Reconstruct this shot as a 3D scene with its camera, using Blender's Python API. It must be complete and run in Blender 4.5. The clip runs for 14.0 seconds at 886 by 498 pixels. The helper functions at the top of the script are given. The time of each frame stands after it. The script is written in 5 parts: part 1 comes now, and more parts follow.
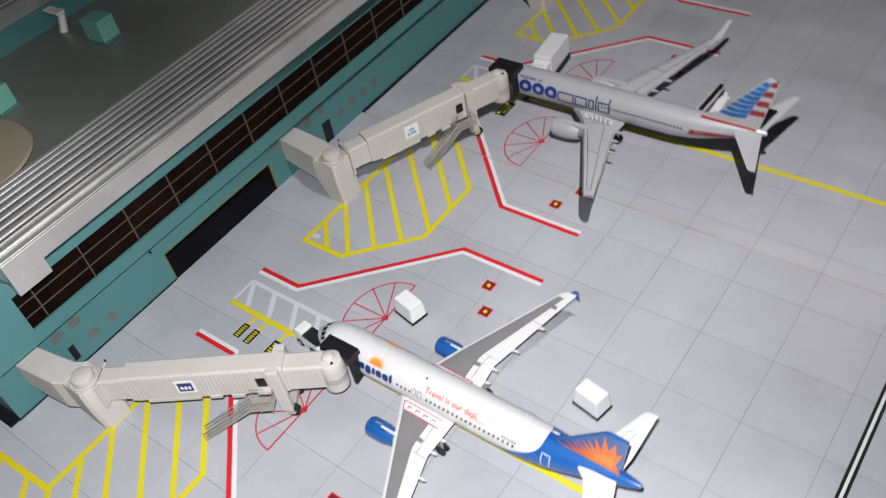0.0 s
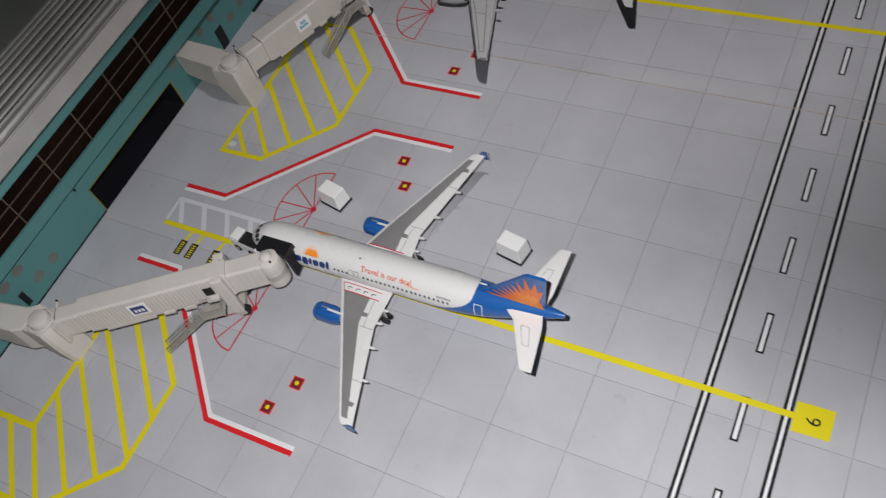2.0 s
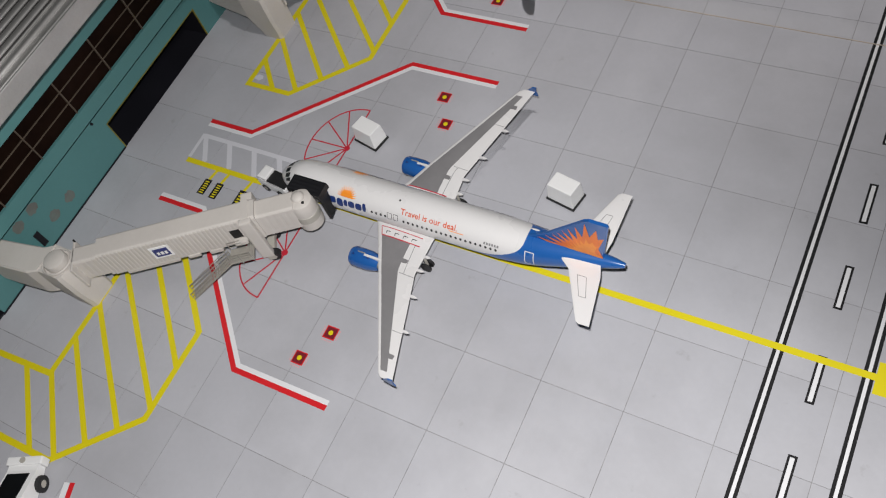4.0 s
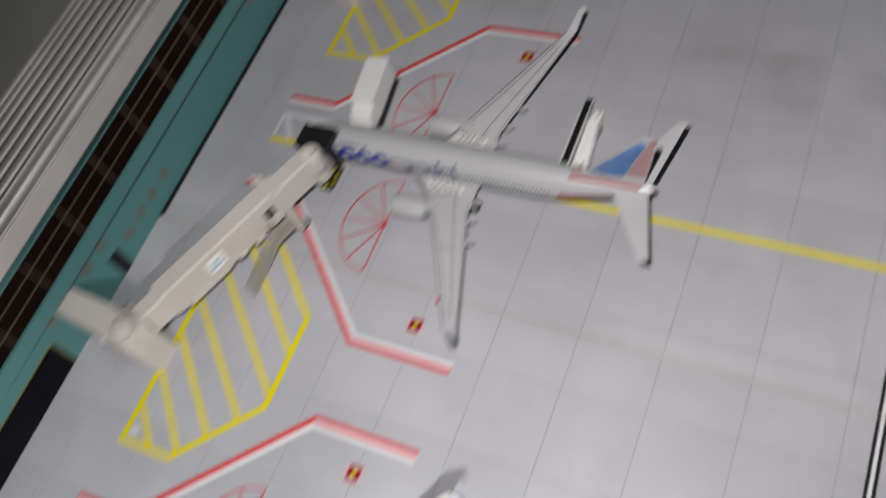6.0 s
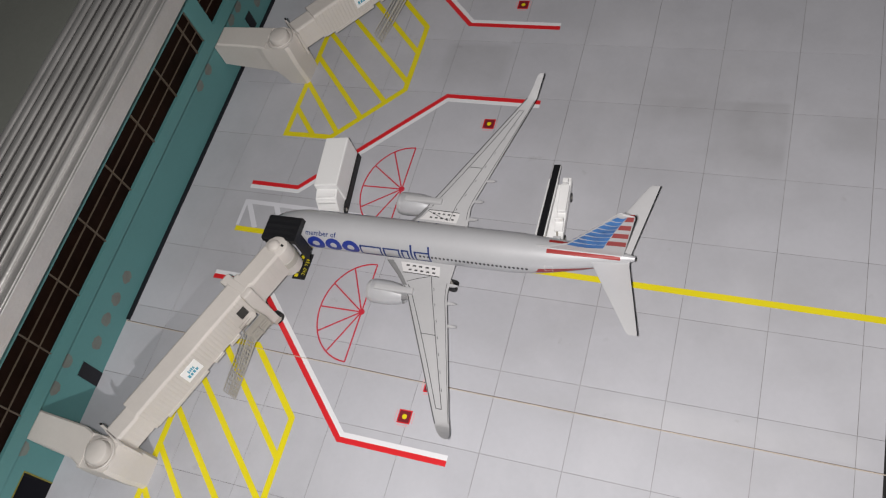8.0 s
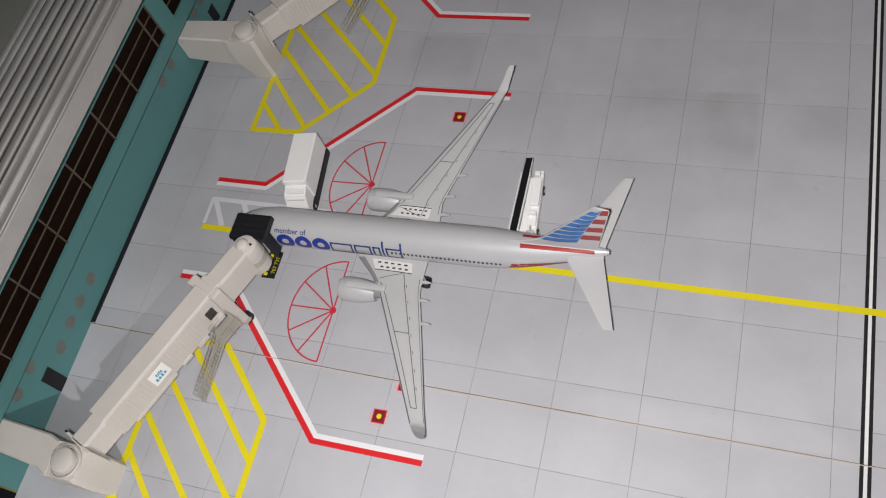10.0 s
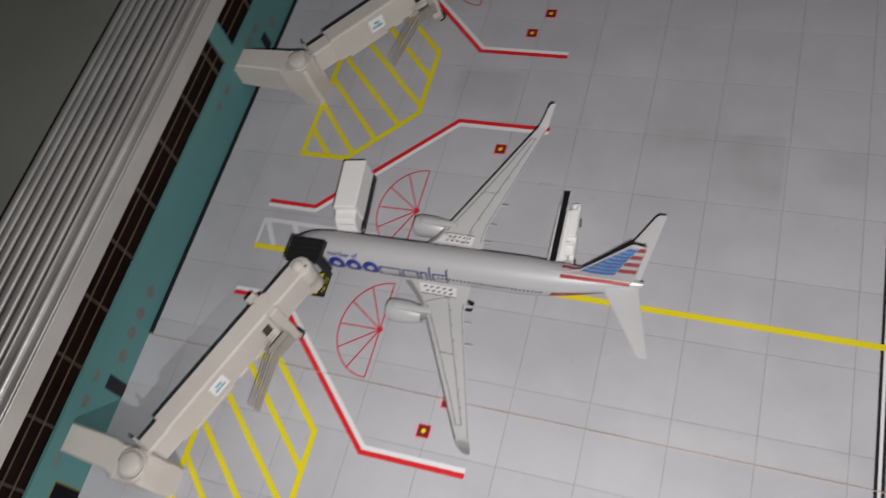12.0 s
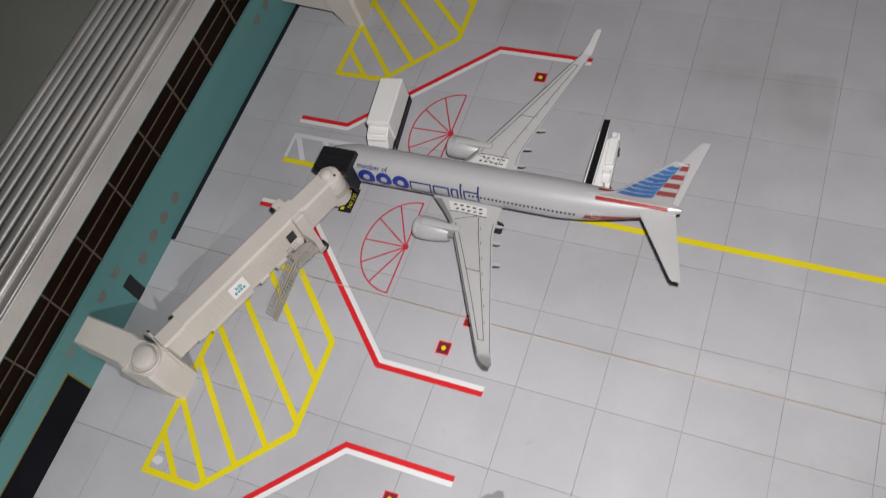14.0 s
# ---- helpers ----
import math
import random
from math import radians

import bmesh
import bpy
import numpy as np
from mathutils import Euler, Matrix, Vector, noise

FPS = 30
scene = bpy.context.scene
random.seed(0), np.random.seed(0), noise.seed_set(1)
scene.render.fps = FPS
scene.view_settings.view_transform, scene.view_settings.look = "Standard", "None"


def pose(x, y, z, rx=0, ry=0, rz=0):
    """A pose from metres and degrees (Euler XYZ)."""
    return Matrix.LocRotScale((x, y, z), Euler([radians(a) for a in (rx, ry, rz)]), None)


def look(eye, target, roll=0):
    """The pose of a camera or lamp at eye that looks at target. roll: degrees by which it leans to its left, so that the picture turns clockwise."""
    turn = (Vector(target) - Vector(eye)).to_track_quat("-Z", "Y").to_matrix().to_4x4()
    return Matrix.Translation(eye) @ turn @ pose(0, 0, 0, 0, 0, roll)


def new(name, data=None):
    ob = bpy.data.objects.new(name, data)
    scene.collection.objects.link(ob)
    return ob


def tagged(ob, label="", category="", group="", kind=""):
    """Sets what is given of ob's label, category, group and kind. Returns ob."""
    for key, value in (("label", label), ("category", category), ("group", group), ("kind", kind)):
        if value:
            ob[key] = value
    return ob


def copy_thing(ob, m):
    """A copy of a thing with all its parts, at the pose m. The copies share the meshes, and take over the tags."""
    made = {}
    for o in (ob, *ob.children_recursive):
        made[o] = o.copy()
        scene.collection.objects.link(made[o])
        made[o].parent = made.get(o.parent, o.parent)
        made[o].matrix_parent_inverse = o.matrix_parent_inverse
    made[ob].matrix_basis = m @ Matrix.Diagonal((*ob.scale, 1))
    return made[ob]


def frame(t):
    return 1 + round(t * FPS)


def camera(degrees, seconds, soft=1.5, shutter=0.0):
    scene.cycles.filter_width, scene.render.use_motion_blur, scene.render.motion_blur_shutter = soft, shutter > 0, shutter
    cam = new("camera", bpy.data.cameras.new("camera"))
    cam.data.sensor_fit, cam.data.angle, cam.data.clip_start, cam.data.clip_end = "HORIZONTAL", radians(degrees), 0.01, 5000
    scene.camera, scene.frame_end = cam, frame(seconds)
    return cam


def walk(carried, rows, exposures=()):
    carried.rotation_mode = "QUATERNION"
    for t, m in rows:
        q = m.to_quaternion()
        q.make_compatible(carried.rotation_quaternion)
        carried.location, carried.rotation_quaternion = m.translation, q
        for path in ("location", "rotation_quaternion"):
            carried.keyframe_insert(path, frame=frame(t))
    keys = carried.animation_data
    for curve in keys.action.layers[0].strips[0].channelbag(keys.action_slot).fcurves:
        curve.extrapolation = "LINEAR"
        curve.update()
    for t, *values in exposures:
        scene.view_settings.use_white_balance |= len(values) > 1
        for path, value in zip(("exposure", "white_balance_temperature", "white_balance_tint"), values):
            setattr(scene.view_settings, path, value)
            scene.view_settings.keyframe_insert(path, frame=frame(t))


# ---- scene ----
cam = camera(54.3, 14.0, soft=1.15, shutter=0.5)
# Hand-held path: seconds, place in millimetres, turn in degrees (Euler XYZ).
ROWS = [
    (0.0, 84.41, -82.66, 177.28, 45.393, 8.686, 35.855),
    (0.3, 80.59, -89.02, 176.22, 43.069, 10.452, 31.486),
    (0.5, 80.07, -91.25, 174.24, 40.188, 11.270, 29.406),
    (0.9, 84.23, -101.43, 182.40, 37.123, 12.099, 27.855),
    (1.0, 85.85, -102.74, 182.45, 36.963, 11.875, 27.830),
    (1.5, 80.56, -80.58, 182.10, 35.947, 12.182, 26.401),
    (2.0, 95.88, -85.04, 187.72, 34.680, 12.775, 25.000),
    (2.1, 97.00, -82.09, 186.72, 34.375, 12.765, 24.872),
    (2.5, 84.48, -80.92, 178.91, 33.328, 12.580, 25.677),
    (2.7, 82.33, -85.33, 177.36, 32.850, 12.317, 26.102),
    (4.8, 82.46, -76.12, 172.28, 31.652, 13.036, 26.180),
    (5.0, 79.09, -72.57, 171.13, 31.516, 12.439, 25.339),
    (5.5, 79.51, -69.30, 178.27, 31.561, 13.015, 25.169),
    (5.6, 81.47, -57.75, 181.95, 30.802, 14.148, 25.310),
    (5.7, 75.80, -38.67, 183.31, 30.255, 14.243, 24.377),
    (5.8, 70.37, -16.81, 178.71, 30.623, 14.720, 24.210),
    (5.9, 66.09, 0.70, 179.31, 31.020, 15.127, 23.382),
    (6.0, 60.09, 16.97, 179.27, 30.907, 14.741, 22.264),
    (6.5, 59.14, 40.41, 171.50, 31.109, 13.306, 18.994),
    (7.0, 61.37, 41.46, 172.97, 31.265, 13.597, 17.731),
    (7.5, 58.67, 35.19, 181.34, 30.467, 14.674, 16.968),
    (8.0, 52.13, 30.37, 183.55, 30.744, 15.319, 16.056),
    (8.5, 53.20, 35.19, 184.25, 30.878, 15.267, 15.086),
    (9.0, 51.02, 31.64, 186.59, 30.602, 14.112, 14.395),
    (9.2, 50.89, 31.07, 183.87, 30.335, 14.056, 14.406),
    (11.5, 48.16, 36.85, 180.87, 29.315, 13.982, 13.741),
    (12.0, 45.12, 29.20, 199.11, 30.200, 13.539, 15.734),
    (12.2, 41.38, 17.92, 194.56, 31.655, 13.198, 17.498),
    (12.5, 37.27, 9.44, 191.39, 31.484, 11.549, 19.100),
    (13.0, 40.69, 3.85, 185.53, 31.563, 11.733, 20.236),
    (13.5, 41.55, 5.12, 182.01, 31.203, 11.966, 20.116),
    (14.0, 43.65, 13.85, 185.50, 30.830, 12.539, 19.953),
]
EXPOSURES = ((0.0, 0.75, 6260, 10), (0.4, 0.36, 6300, 10), (0.9, 0.02, 6370, 10), (1.5, 0.10, 6380, 10), (2.0, 0.04, 6430, 10), (2.5, 0.13, 6480, 10), (5.0, 0.08, 6497, 10), (5.5, -0.03, 6501, 10), (5.7, 0.14, 6502, 10), (6.0, 0.68, 6504, 10), (6.5, 0.93, 6508, 10), (7.0, 0.86, 6511, 10), (7.5, 0.74, 6515, 10), (8.0, 0.94, 6518, 10), (8.5, 0.95, 6522, 10), (9.0, 0.96, 6525, 10), (11.5, 0.89, 6543, 10), (12.0, 0.72, 6546, 10), (12.5, 0.93, 6550, 10), (13.0, 0.83, 6553, 10), (14.0, 0.81, 6560, 10))
walk(cam, [(t, pose(x / 1000, y / 1000, z / 1000, rx, ry, rz)) for t, x, y, z, rx, ry, rz in ROWS], EXPOSURES)

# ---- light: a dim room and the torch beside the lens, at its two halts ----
room = bpy.data.worlds.new("dim_room")
scene.world = room
room.use_nodes = True
room.node_tree.nodes["Background"].inputs["Color"].default_value = (0.75, 0.80, 0.86, 1)
room.node_tree.nodes["Background"].inputs["Strength"].default_value = 0.010


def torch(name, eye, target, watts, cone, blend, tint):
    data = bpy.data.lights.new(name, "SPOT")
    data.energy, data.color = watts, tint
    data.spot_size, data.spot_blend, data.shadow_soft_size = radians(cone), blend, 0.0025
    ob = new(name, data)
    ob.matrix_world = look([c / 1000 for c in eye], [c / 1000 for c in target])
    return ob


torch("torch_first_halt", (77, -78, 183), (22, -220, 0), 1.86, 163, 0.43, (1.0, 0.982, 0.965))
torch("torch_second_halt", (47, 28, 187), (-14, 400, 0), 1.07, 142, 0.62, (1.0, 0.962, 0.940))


# ---- materials ----
def material(name, color, rough=0.5, metal=0.0, vary=0.08, coarse=60, fine=900, bump=0.0, coat=0.0, spread=0.0, second=None):
    """A surface with colour varied at two scales, an uneven gloss and a fine relief. Sizes are features per metre."""
    m = bpy.data.materials.new(name)
    m.use_nodes = True
    nt = m.node_tree
    n, link = nt.nodes, nt.links.new
    bsdf = n["Principled BSDF"]
    co = n.new("ShaderNodeTexCoord")
    big, small = n.new("ShaderNodeTexNoise"), n.new("ShaderNodeTexNoise")
    big.inputs["Scale"].default_value, small.inputs["Scale"].default_value = coarse, fine
    big.inputs["Detail"].default_value = 4
    link(co.outputs["Object"], big.inputs["Vector"])
    link(co.outputs["Object"], small.inputs["Vector"])
    mix = n.new("ShaderNodeMix")
    mix.data_type = "RGBA"
    dark = [c * (1 - vary * 1.6) for c in color]
    light = [min(1.0, c * (1 + vary)) for c in (second or color)]
    mix.inputs[6].default_value, mix.inputs[7].default_value = (*dark, 1), (*light, 1)
    add = n.new("ShaderNodeMath")
    add.operation = "MULTIPLY_ADD"
    link(small.outputs["Fac"], add.inputs[0])
    add.inputs[1].default_value = 0.35
    link(big.outputs["Fac"], add.inputs[2])
    sub = n.new("ShaderNodeMath")
    sub.operation = "SUBTRACT"
    link(add.outputs[0], sub.inputs[0])
    sub.inputs[1].default_value = 0.17
    fac = sub.outputs[0]
    if spread:
        info = n.new("ShaderNodeObjectInfo")
        one = n.new("ShaderNodeMath")
        one.operation = "MULTIPLY_ADD"
        link(info.outputs["Random"], one.inputs[0])
        one.inputs[1].default_value = spread
        link(fac, one.inputs[2])
        two = n.new("ShaderNodeMath")
        two.operation = "SUBTRACT"
        link(one.outputs[0], two.inputs[0])
        two.inputs[1].default_value = spread / 2
        fac = two.outputs[0]
    link(fac, mix.inputs[0])
    link(mix.outputs[2], bsdf.inputs["Base Color"])
    ramp = n.new("ShaderNodeMapRange")
    link(big.outputs["Fac"], ramp.inputs[0])
    ramp.inputs[3].default_value, ramp.inputs[4].default_value = max(0.02, rough - 0.07), min(1.0, rough + 0.07)
    link(ramp.outputs[0], bsdf.inputs["Roughness"])
    bsdf.inputs["Metallic"].default_value = metal
    bsdf.inputs["Coat Weight"].default_value = coat
    bsdf.inputs["Coat Roughness"].default_value = 0.12
    if bump:
        b = n.new("ShaderNodeBump")
        b.inputs["Strength"].default_value, b.inputs["Distance"].default_value = bump, 0.0003
        link(small.outputs["Fac"], b.inputs["Height"])
        link(b.outputs[0], bsdf.inputs["Normal"])
    return m


APRON = material("printed_apron", (0.415, 0.417, 0.449), 0.42, vary=0.07, coarse=35, fine=700, bump=0.05, spread=0.22)
JOINT = material("apron_joint", (0.19, 0.187, 0.19), 0.6, vary=0.45, coarse=140, fine=1500, second=(0.26, 0.255, 0.26))


def stained(m, tint, scale, stretch, low, high, share):
    """Adds broad faint stains of another shade to a surface."""
    n, link = m.node_tree.nodes, m.node_tree.links.new
    bsdf = n["Principled BSDF"]
    base = bsdf.inputs["Base Color"].links[0].from_socket
    co, grid, noise, ramp, mix = n.new("ShaderNodeNewGeometry"), n.new("ShaderNodeMapping"), n.new("ShaderNodeTexNoise"), n.new("ShaderNodeMapRange"), n.new("ShaderNodeMix")
    grid.inputs["Scale"].default_value, grid.inputs["Rotation"].default_value = stretch, (0, 0, 0.5)
    noise.inputs["Scale"].default_value, noise.inputs["Detail"].default_value, noise.inputs["Roughness"].default_value = scale, 6, 0.62
    link(co.outputs["Position"], grid.inputs[0])
    link(grid.outputs[0], noise.inputs["Vector"])
    link(noise.outputs["Fac"], ramp.inputs[0])
    ramp.inputs[1].default_value, ramp.inputs[2].default_value, ramp.inputs[4].default_value = low, high, share
    mix.data_type = "RGBA"
    link(ramp.outputs[0], mix.inputs[0])
    link(base, mix.inputs[6])
    mix.inputs[7].default_value = (*tint, 1)
    link(mix.outputs[2], bsdf.inputs["Base Color"])


stained(APRON, (0.27, 0.265, 0.275), 14, (1, 1.6, 1), 0.45, 0.75, 0.50)
stained(APRON, (0.52, 0.52, 0.55), 22, (1.6, 0.9, 1), 0.48, 0.74, 0.36)
stained(APRON, (0.20, 0.19, 0.18), 150, (1, 1, 1), 0.66, 0.76, 0.35)


def print_glare_patch(m, tint, share, x0, x1, y0, y1, edge):
    """Adds one faint patch of print, or of painted glare: millimetres on the ground, edge = softness on the west, east,
    south and north.
    """
    n, link = m.node_tree.nodes, m.node_tree.links.new
    bsdf = n["Principled BSDF"]
    base = bsdf.inputs["Base Color"].links[0].from_socket
    co, sep, noise = n.new("ShaderNodeNewGeometry"), n.new("ShaderNodeSeparateXYZ"), n.new("ShaderNodeTexNoise")
    noise.inputs["Scale"].default_value, noise.inputs["Detail"].default_value = 70, 5
    link(co.outputs["Position"], sep.inputs[0])
    link(co.outputs["Position"], noise.inputs["Vector"])
    spread = n.new("ShaderNodeMapRange")
    link(noise.outputs["Fac"], spread.inputs[0])
    spread.inputs[1].default_value, spread.inputs[2].default_value, spread.inputs[3].default_value, spread.inputs[4].default_value = 0.3, 0.6, 0.35 * share, share
    fac = spread.outputs[0]
    for axis, at_mm, soft in ((0, x0, edge[0]), (0, x1, -edge[1]), (1, y0, edge[2]), (1, y1, -edge[3])):
        ramp, times = n.new("ShaderNodeMapRange"), n.new("ShaderNodeMath")
        link(sep.outputs[axis], ramp.inputs[0])
        ramp.inputs[1].default_value, ramp.inputs[2].default_value = at_mm / 1000, (at_mm + soft) / 1000
        times.operation = "MULTIPLY"
        link(ramp.outputs[0], times.inputs[0])
        link(fac, times.inputs[1])
        fac = times.outputs[0]
    mix = n.new("ShaderNodeMix")
    mix.data_type = "RGBA"
    link(fac, mix.inputs[0])
    link(base, mix.inputs[6])
    mix.inputs[7].default_value = (*tint, 1)
    link(mix.outputs[2], bsdf.inputs["Base Color"])


print_glare_patch(APRON, (0.24, 0.238, 0.245), 0.42, 32.0, 52.0, 152.0, 177.4, (9, 1.5, 9, 1.0))
print_glare_patch(APRON, (0.25, 0.248, 0.255), 0.22, 14.0, 36.0, 168.0, 178.0, (6, 8, 6, 1.5))
print_glare_patch(APRON, (0.24, 0.238, 0.245), 0.34, -46.0, -24.0, 176.0, 194.5, (3, 3, 6, 1.5))
# pale band beside the seam: the torch's reflection painted into the apron colour
print_glare_patch(APRON, (0.60, 0.60, 0.61), 0.20, 14.0, 74.0, 88.0, 95.0, (10, 4, 0.5, 2.5))
print_glare_patch(APRON, (0.26, 0.258, 0.262), 0.30, 58.0, 73.0, 160.0, 176.0, (5, 4, 5, 4))
SEAM_SHADE = material("sheet_gap_shade", (0.15, 0.125, 0.105), 0.7, vary=0.3, coarse=120)
SEAM = material("sheet_edge", (0.52, 0.45, 0.38), 0.3, vary=0.25, coarse=90)
YELLOW = material("yellow_print", (0.66, 0.56, 0.008), 0.45, vary=0.05)
RED = material("red_print", (0.58, 0.014, 0.020), 0.45, vary=0.06)
THIN_RED = material("thin_red_print", (0.50, 0.02, 0.04), 0.45, vary=0.15)
MAROON = material("dark_red_print", (0.17, 0.012, 0.02), 0.45, vary=0.1)
PAINT_WHITE = material("white_print", (0.68, 0.68, 0.70), 0.45, vary=0.05)
PALE_WHITE = material("pale_white_print", (0.58, 0.58, 0.62), 0.45, vary=0.06)
BLACK = material("black_print", (0.004, 0.004, 0.005), 0.85, vary=0.1)
TEAL = material("teal_card", (0.075, 0.200, 0.203), 0.55, vary=0.08, coarse=45, bump=0.03)
TEAL_LIGHT = material("pale_teal_plastic", (0.17, 0.42, 0.34), 0.55, vary=0.08)
ROSE = material("faded_red_print", (0.20, 0.135, 0.12), 0.55, vary=0.3, coarse=260, second=(0.11, 0.15, 0.14))
GLAZING = material("dark_window", (0.0035, 0.0022, 0.002), 0.45, vary=0.6, coarse=80, fine=500, second=(0.010, 0.0045, 0.003))
GLAZING.node_tree.nodes["Principled BSDF"].inputs["Specular IOR Level"].default_value = 0.05
MULLION = material("window_bar", (0.088, 0.068, 0.050), 0.5, vary=0.2)
# black of doors and openings, also the shade painted under the eaves
NIGHT = material("black_and_shade_fill", (0.004, 0.004, 0.008), 0.6, vary=0.3)
HAZARD = material("yellow_edge", (0.20, 0.17, 0.02), 0.6, vary=0.5, fine=1500)
GROOVE_SHADE = material("painted_groove_shade", (0.055, 0.053, 0.052), 0.5, vary=0.2, coarse=90)
SILVER = material("brushed_aluminium", (0.66, 0.65, 0.635), 0.43, metal=0.78, vary=0.14, coarse=60, fine=1800, bump=0.16)
SLATE = material("dark_grey_roof", (0.17, 0.178, 0.16), 0.36, vary=0.15, coarse=25, bump=0.03)
BEIGE = material("beige_disc", (0.32, 0.27, 0.20), 0.6, vary=0.08)
CREAM = material("off_white_plastic", (0.54, 0.508, 0.477), 0.62, vary=0.07, coarse=90, fine=1200, bump=0.08)
CREAM_DARK = material("grey_plastic_panel", (0.40, 0.38, 0.34), 0.5, vary=0.1)
STEEL = material("photo_etched_steel", (0.44, 0.42, 0.38), 0.40, metal=0.5, vary=0.2, fine=2500)
RUBBER = material("black_rubber", (0.010, 0.010, 0.011), 0.6, vary=0.2, bump=0.1)
BELLOWS = material("black_bellows", (0.007, 0.007, 0.009), 0.55, vary=0.3, fine=2000, bump=0.2)
WHITE = material("white_plastic", (0.78, 0.78, 0.78), 0.35, vary=0.03, fine=1200)
GLOSS_WHITE = material("white_model_paint", (0.67, 0.66, 0.66), 0.28, vary=0.03, coat=0.4)
WING_GREY = material("grey_wing_panel", (0.20, 0.195, 0.20), 0.4, vary=0.12, coarse=120)
BLUE = material("blue_model_paint", (0.014, 0.095, 0.33), 0.25, vary=0.06, coat=0.4)
NAVY = material("navy_lettering", (0.012, 0.035, 0.16), 0.35, vary=0.05)
COBALT = material("cobalt_lettering", (0.014, 0.035, 0.26), 0.35, vary=0.05)
ORANGE = material("orange_model_paint", (0.78, 0.19, 0.02), 0.35, vary=0.12, coarse=300, second=(0.88, 0.33, 0.03))
SUNBURST = material("sunburst_paint", (0.68, 0.125, 0.012), 0.35, vary=0.12, coarse=300, second=(0.80, 0.20, 0.02))
WINDOW_DOT = material("window_print", (0.02, 0.02, 0.022), 0.5, vary=0.1)
WINDOW_GREY = material("grey_window_print", (0.055, 0.055, 0.06), 0.45, vary=0.3, fine=1500)
VERMILION = material("vermilion_lettering", (0.60, 0.085, 0.02), 0.35, vary=0.05)
METAL_GREY = material("silver_model_paint", (0.52, 0.525, 0.545), 0.36, metal=0.22, vary=0.05, coat=0.1)
PALE_GREY = material("pale_grey_model_paint", (0.46, 0.46, 0.47), 0.36, vary=0.05, coarse=120)
SLAT = material("grey_slat", (0.22, 0.22, 0.225), 0.4, vary=0.08)
PANEL_LINE = material("fine_panel_line", (0.10, 0.10, 0.105), 0.4, vary=0.2)
LINE = material("panel_line", (0.03, 0.03, 0.033), 0.5, vary=0.1)
SKY = material("blue_fin_stripe", (0.007, 0.065, 0.27), 0.3, vary=0.35, coarse=300, fine=1500, second=(0.018, 0.17, 0.48))
FLAG_RED = material("red_fin_stripe", (0.30, 0.022, 0.02), 0.4, vary=0.06)
GLASS_DARK = material("tinted_screen", (0.004, 0.004, 0.005), 0.4, vary=0.2)
LABEL_BLUE = material("blue_label", (0.015, 0.025, 0.16), 0.4, vary=0.1)
LABEL_CYAN = material("cyan_print", (0.05, 0.30, 0.42), 0.4, vary=0.1)
PINK = material("pink_print", (0.62, 0.32, 0.33), 0.45, vary=0.08)


# ---- mesh helpers; all shapes are given in millimetres ----
def link_mesh(name, bm, mat, smooth=False):
    bmesh.ops.recalc_face_normals(bm, faces=bm.faces)
    bmesh.ops.scale(bm, vec=(0.001,) * 3, verts=bm.verts)
    me = bpy.data.meshes.new(name)
    bm.to_mesh(me)
    bm.free()
    for m in (mat if isinstance(mat, (list, tuple)) else [mat]):
        me.materials.append(m)
    if smooth:
        me.shade_smooth()
        me.set_sharp_from_angle(angle=radians(38))
    return new(name, me)


def part(name, bm, mat, parent, label="", smooth=False):
    ob = link_mesh(name, bm, mat, smooth)
    ob.parent = parent
    return tagged(ob, label)


def thing(name, label, category, m=None, group="", kind=""):
    ob = new(name)
    ob.empty_display_size = 0.005
    if m is not None:
        ob.matrix_world = m
    return tagged(ob, label, category, group, kind)


def at(x, y, z=0.0, turn=0.0):
    return pose(x / 1000, y / 1000, z / 1000, 0, 0, turn)


def box(bm, x0, x1, y0, y1, z0, z1, bevel=0.0, taper=0.0, turn=None):
    """A block; taper draws its top in on all sides."""
    tx, ty = taper, taper
    co = [(x0, y0, z0), (x1, y0, z0), (x1, y1, z0), (x0, y1, z0),
          (x0 + tx, y0 + ty, z1), (x1 - tx, y0 + ty, z1), (x1 - tx, y1 - ty, z1), (x0 + tx, y1 - ty, z1)]
    v = [bm.verts.new(turn @ Vector(c) if turn else c) for c in co]
    faces = [bm.faces.new([v[i] for i in f]) for f in ((3, 2, 1, 0), (4, 5, 6, 7), (0, 1, 5, 4), (1, 2, 6, 5), (2, 3, 7, 6), (3, 0, 4, 7))]
    if bevel:
        edges = list({e for f in faces for e in f.edges})
        bmesh.ops.bevel(bm, geom=edges, offset=bevel, segments=2, profile=0.6, affect="EDGES")
    return bm


def prism(bm, outline, z0, z1):
    """A flat plate with the given outline."""
    low = [bm.verts.new((x, y, z0)) for x, y in outline]
    top = [bm.verts.new((x, y, z1)) for x, y in outline]
    bm.faces.new(top)
    bm.faces.new(low[::-1])
    k = len(outline)
    for i in range(k):
        bm.faces.new((low[i], low[(i + 1) % k], top[(i + 1) % k], top[i]))
    return bm


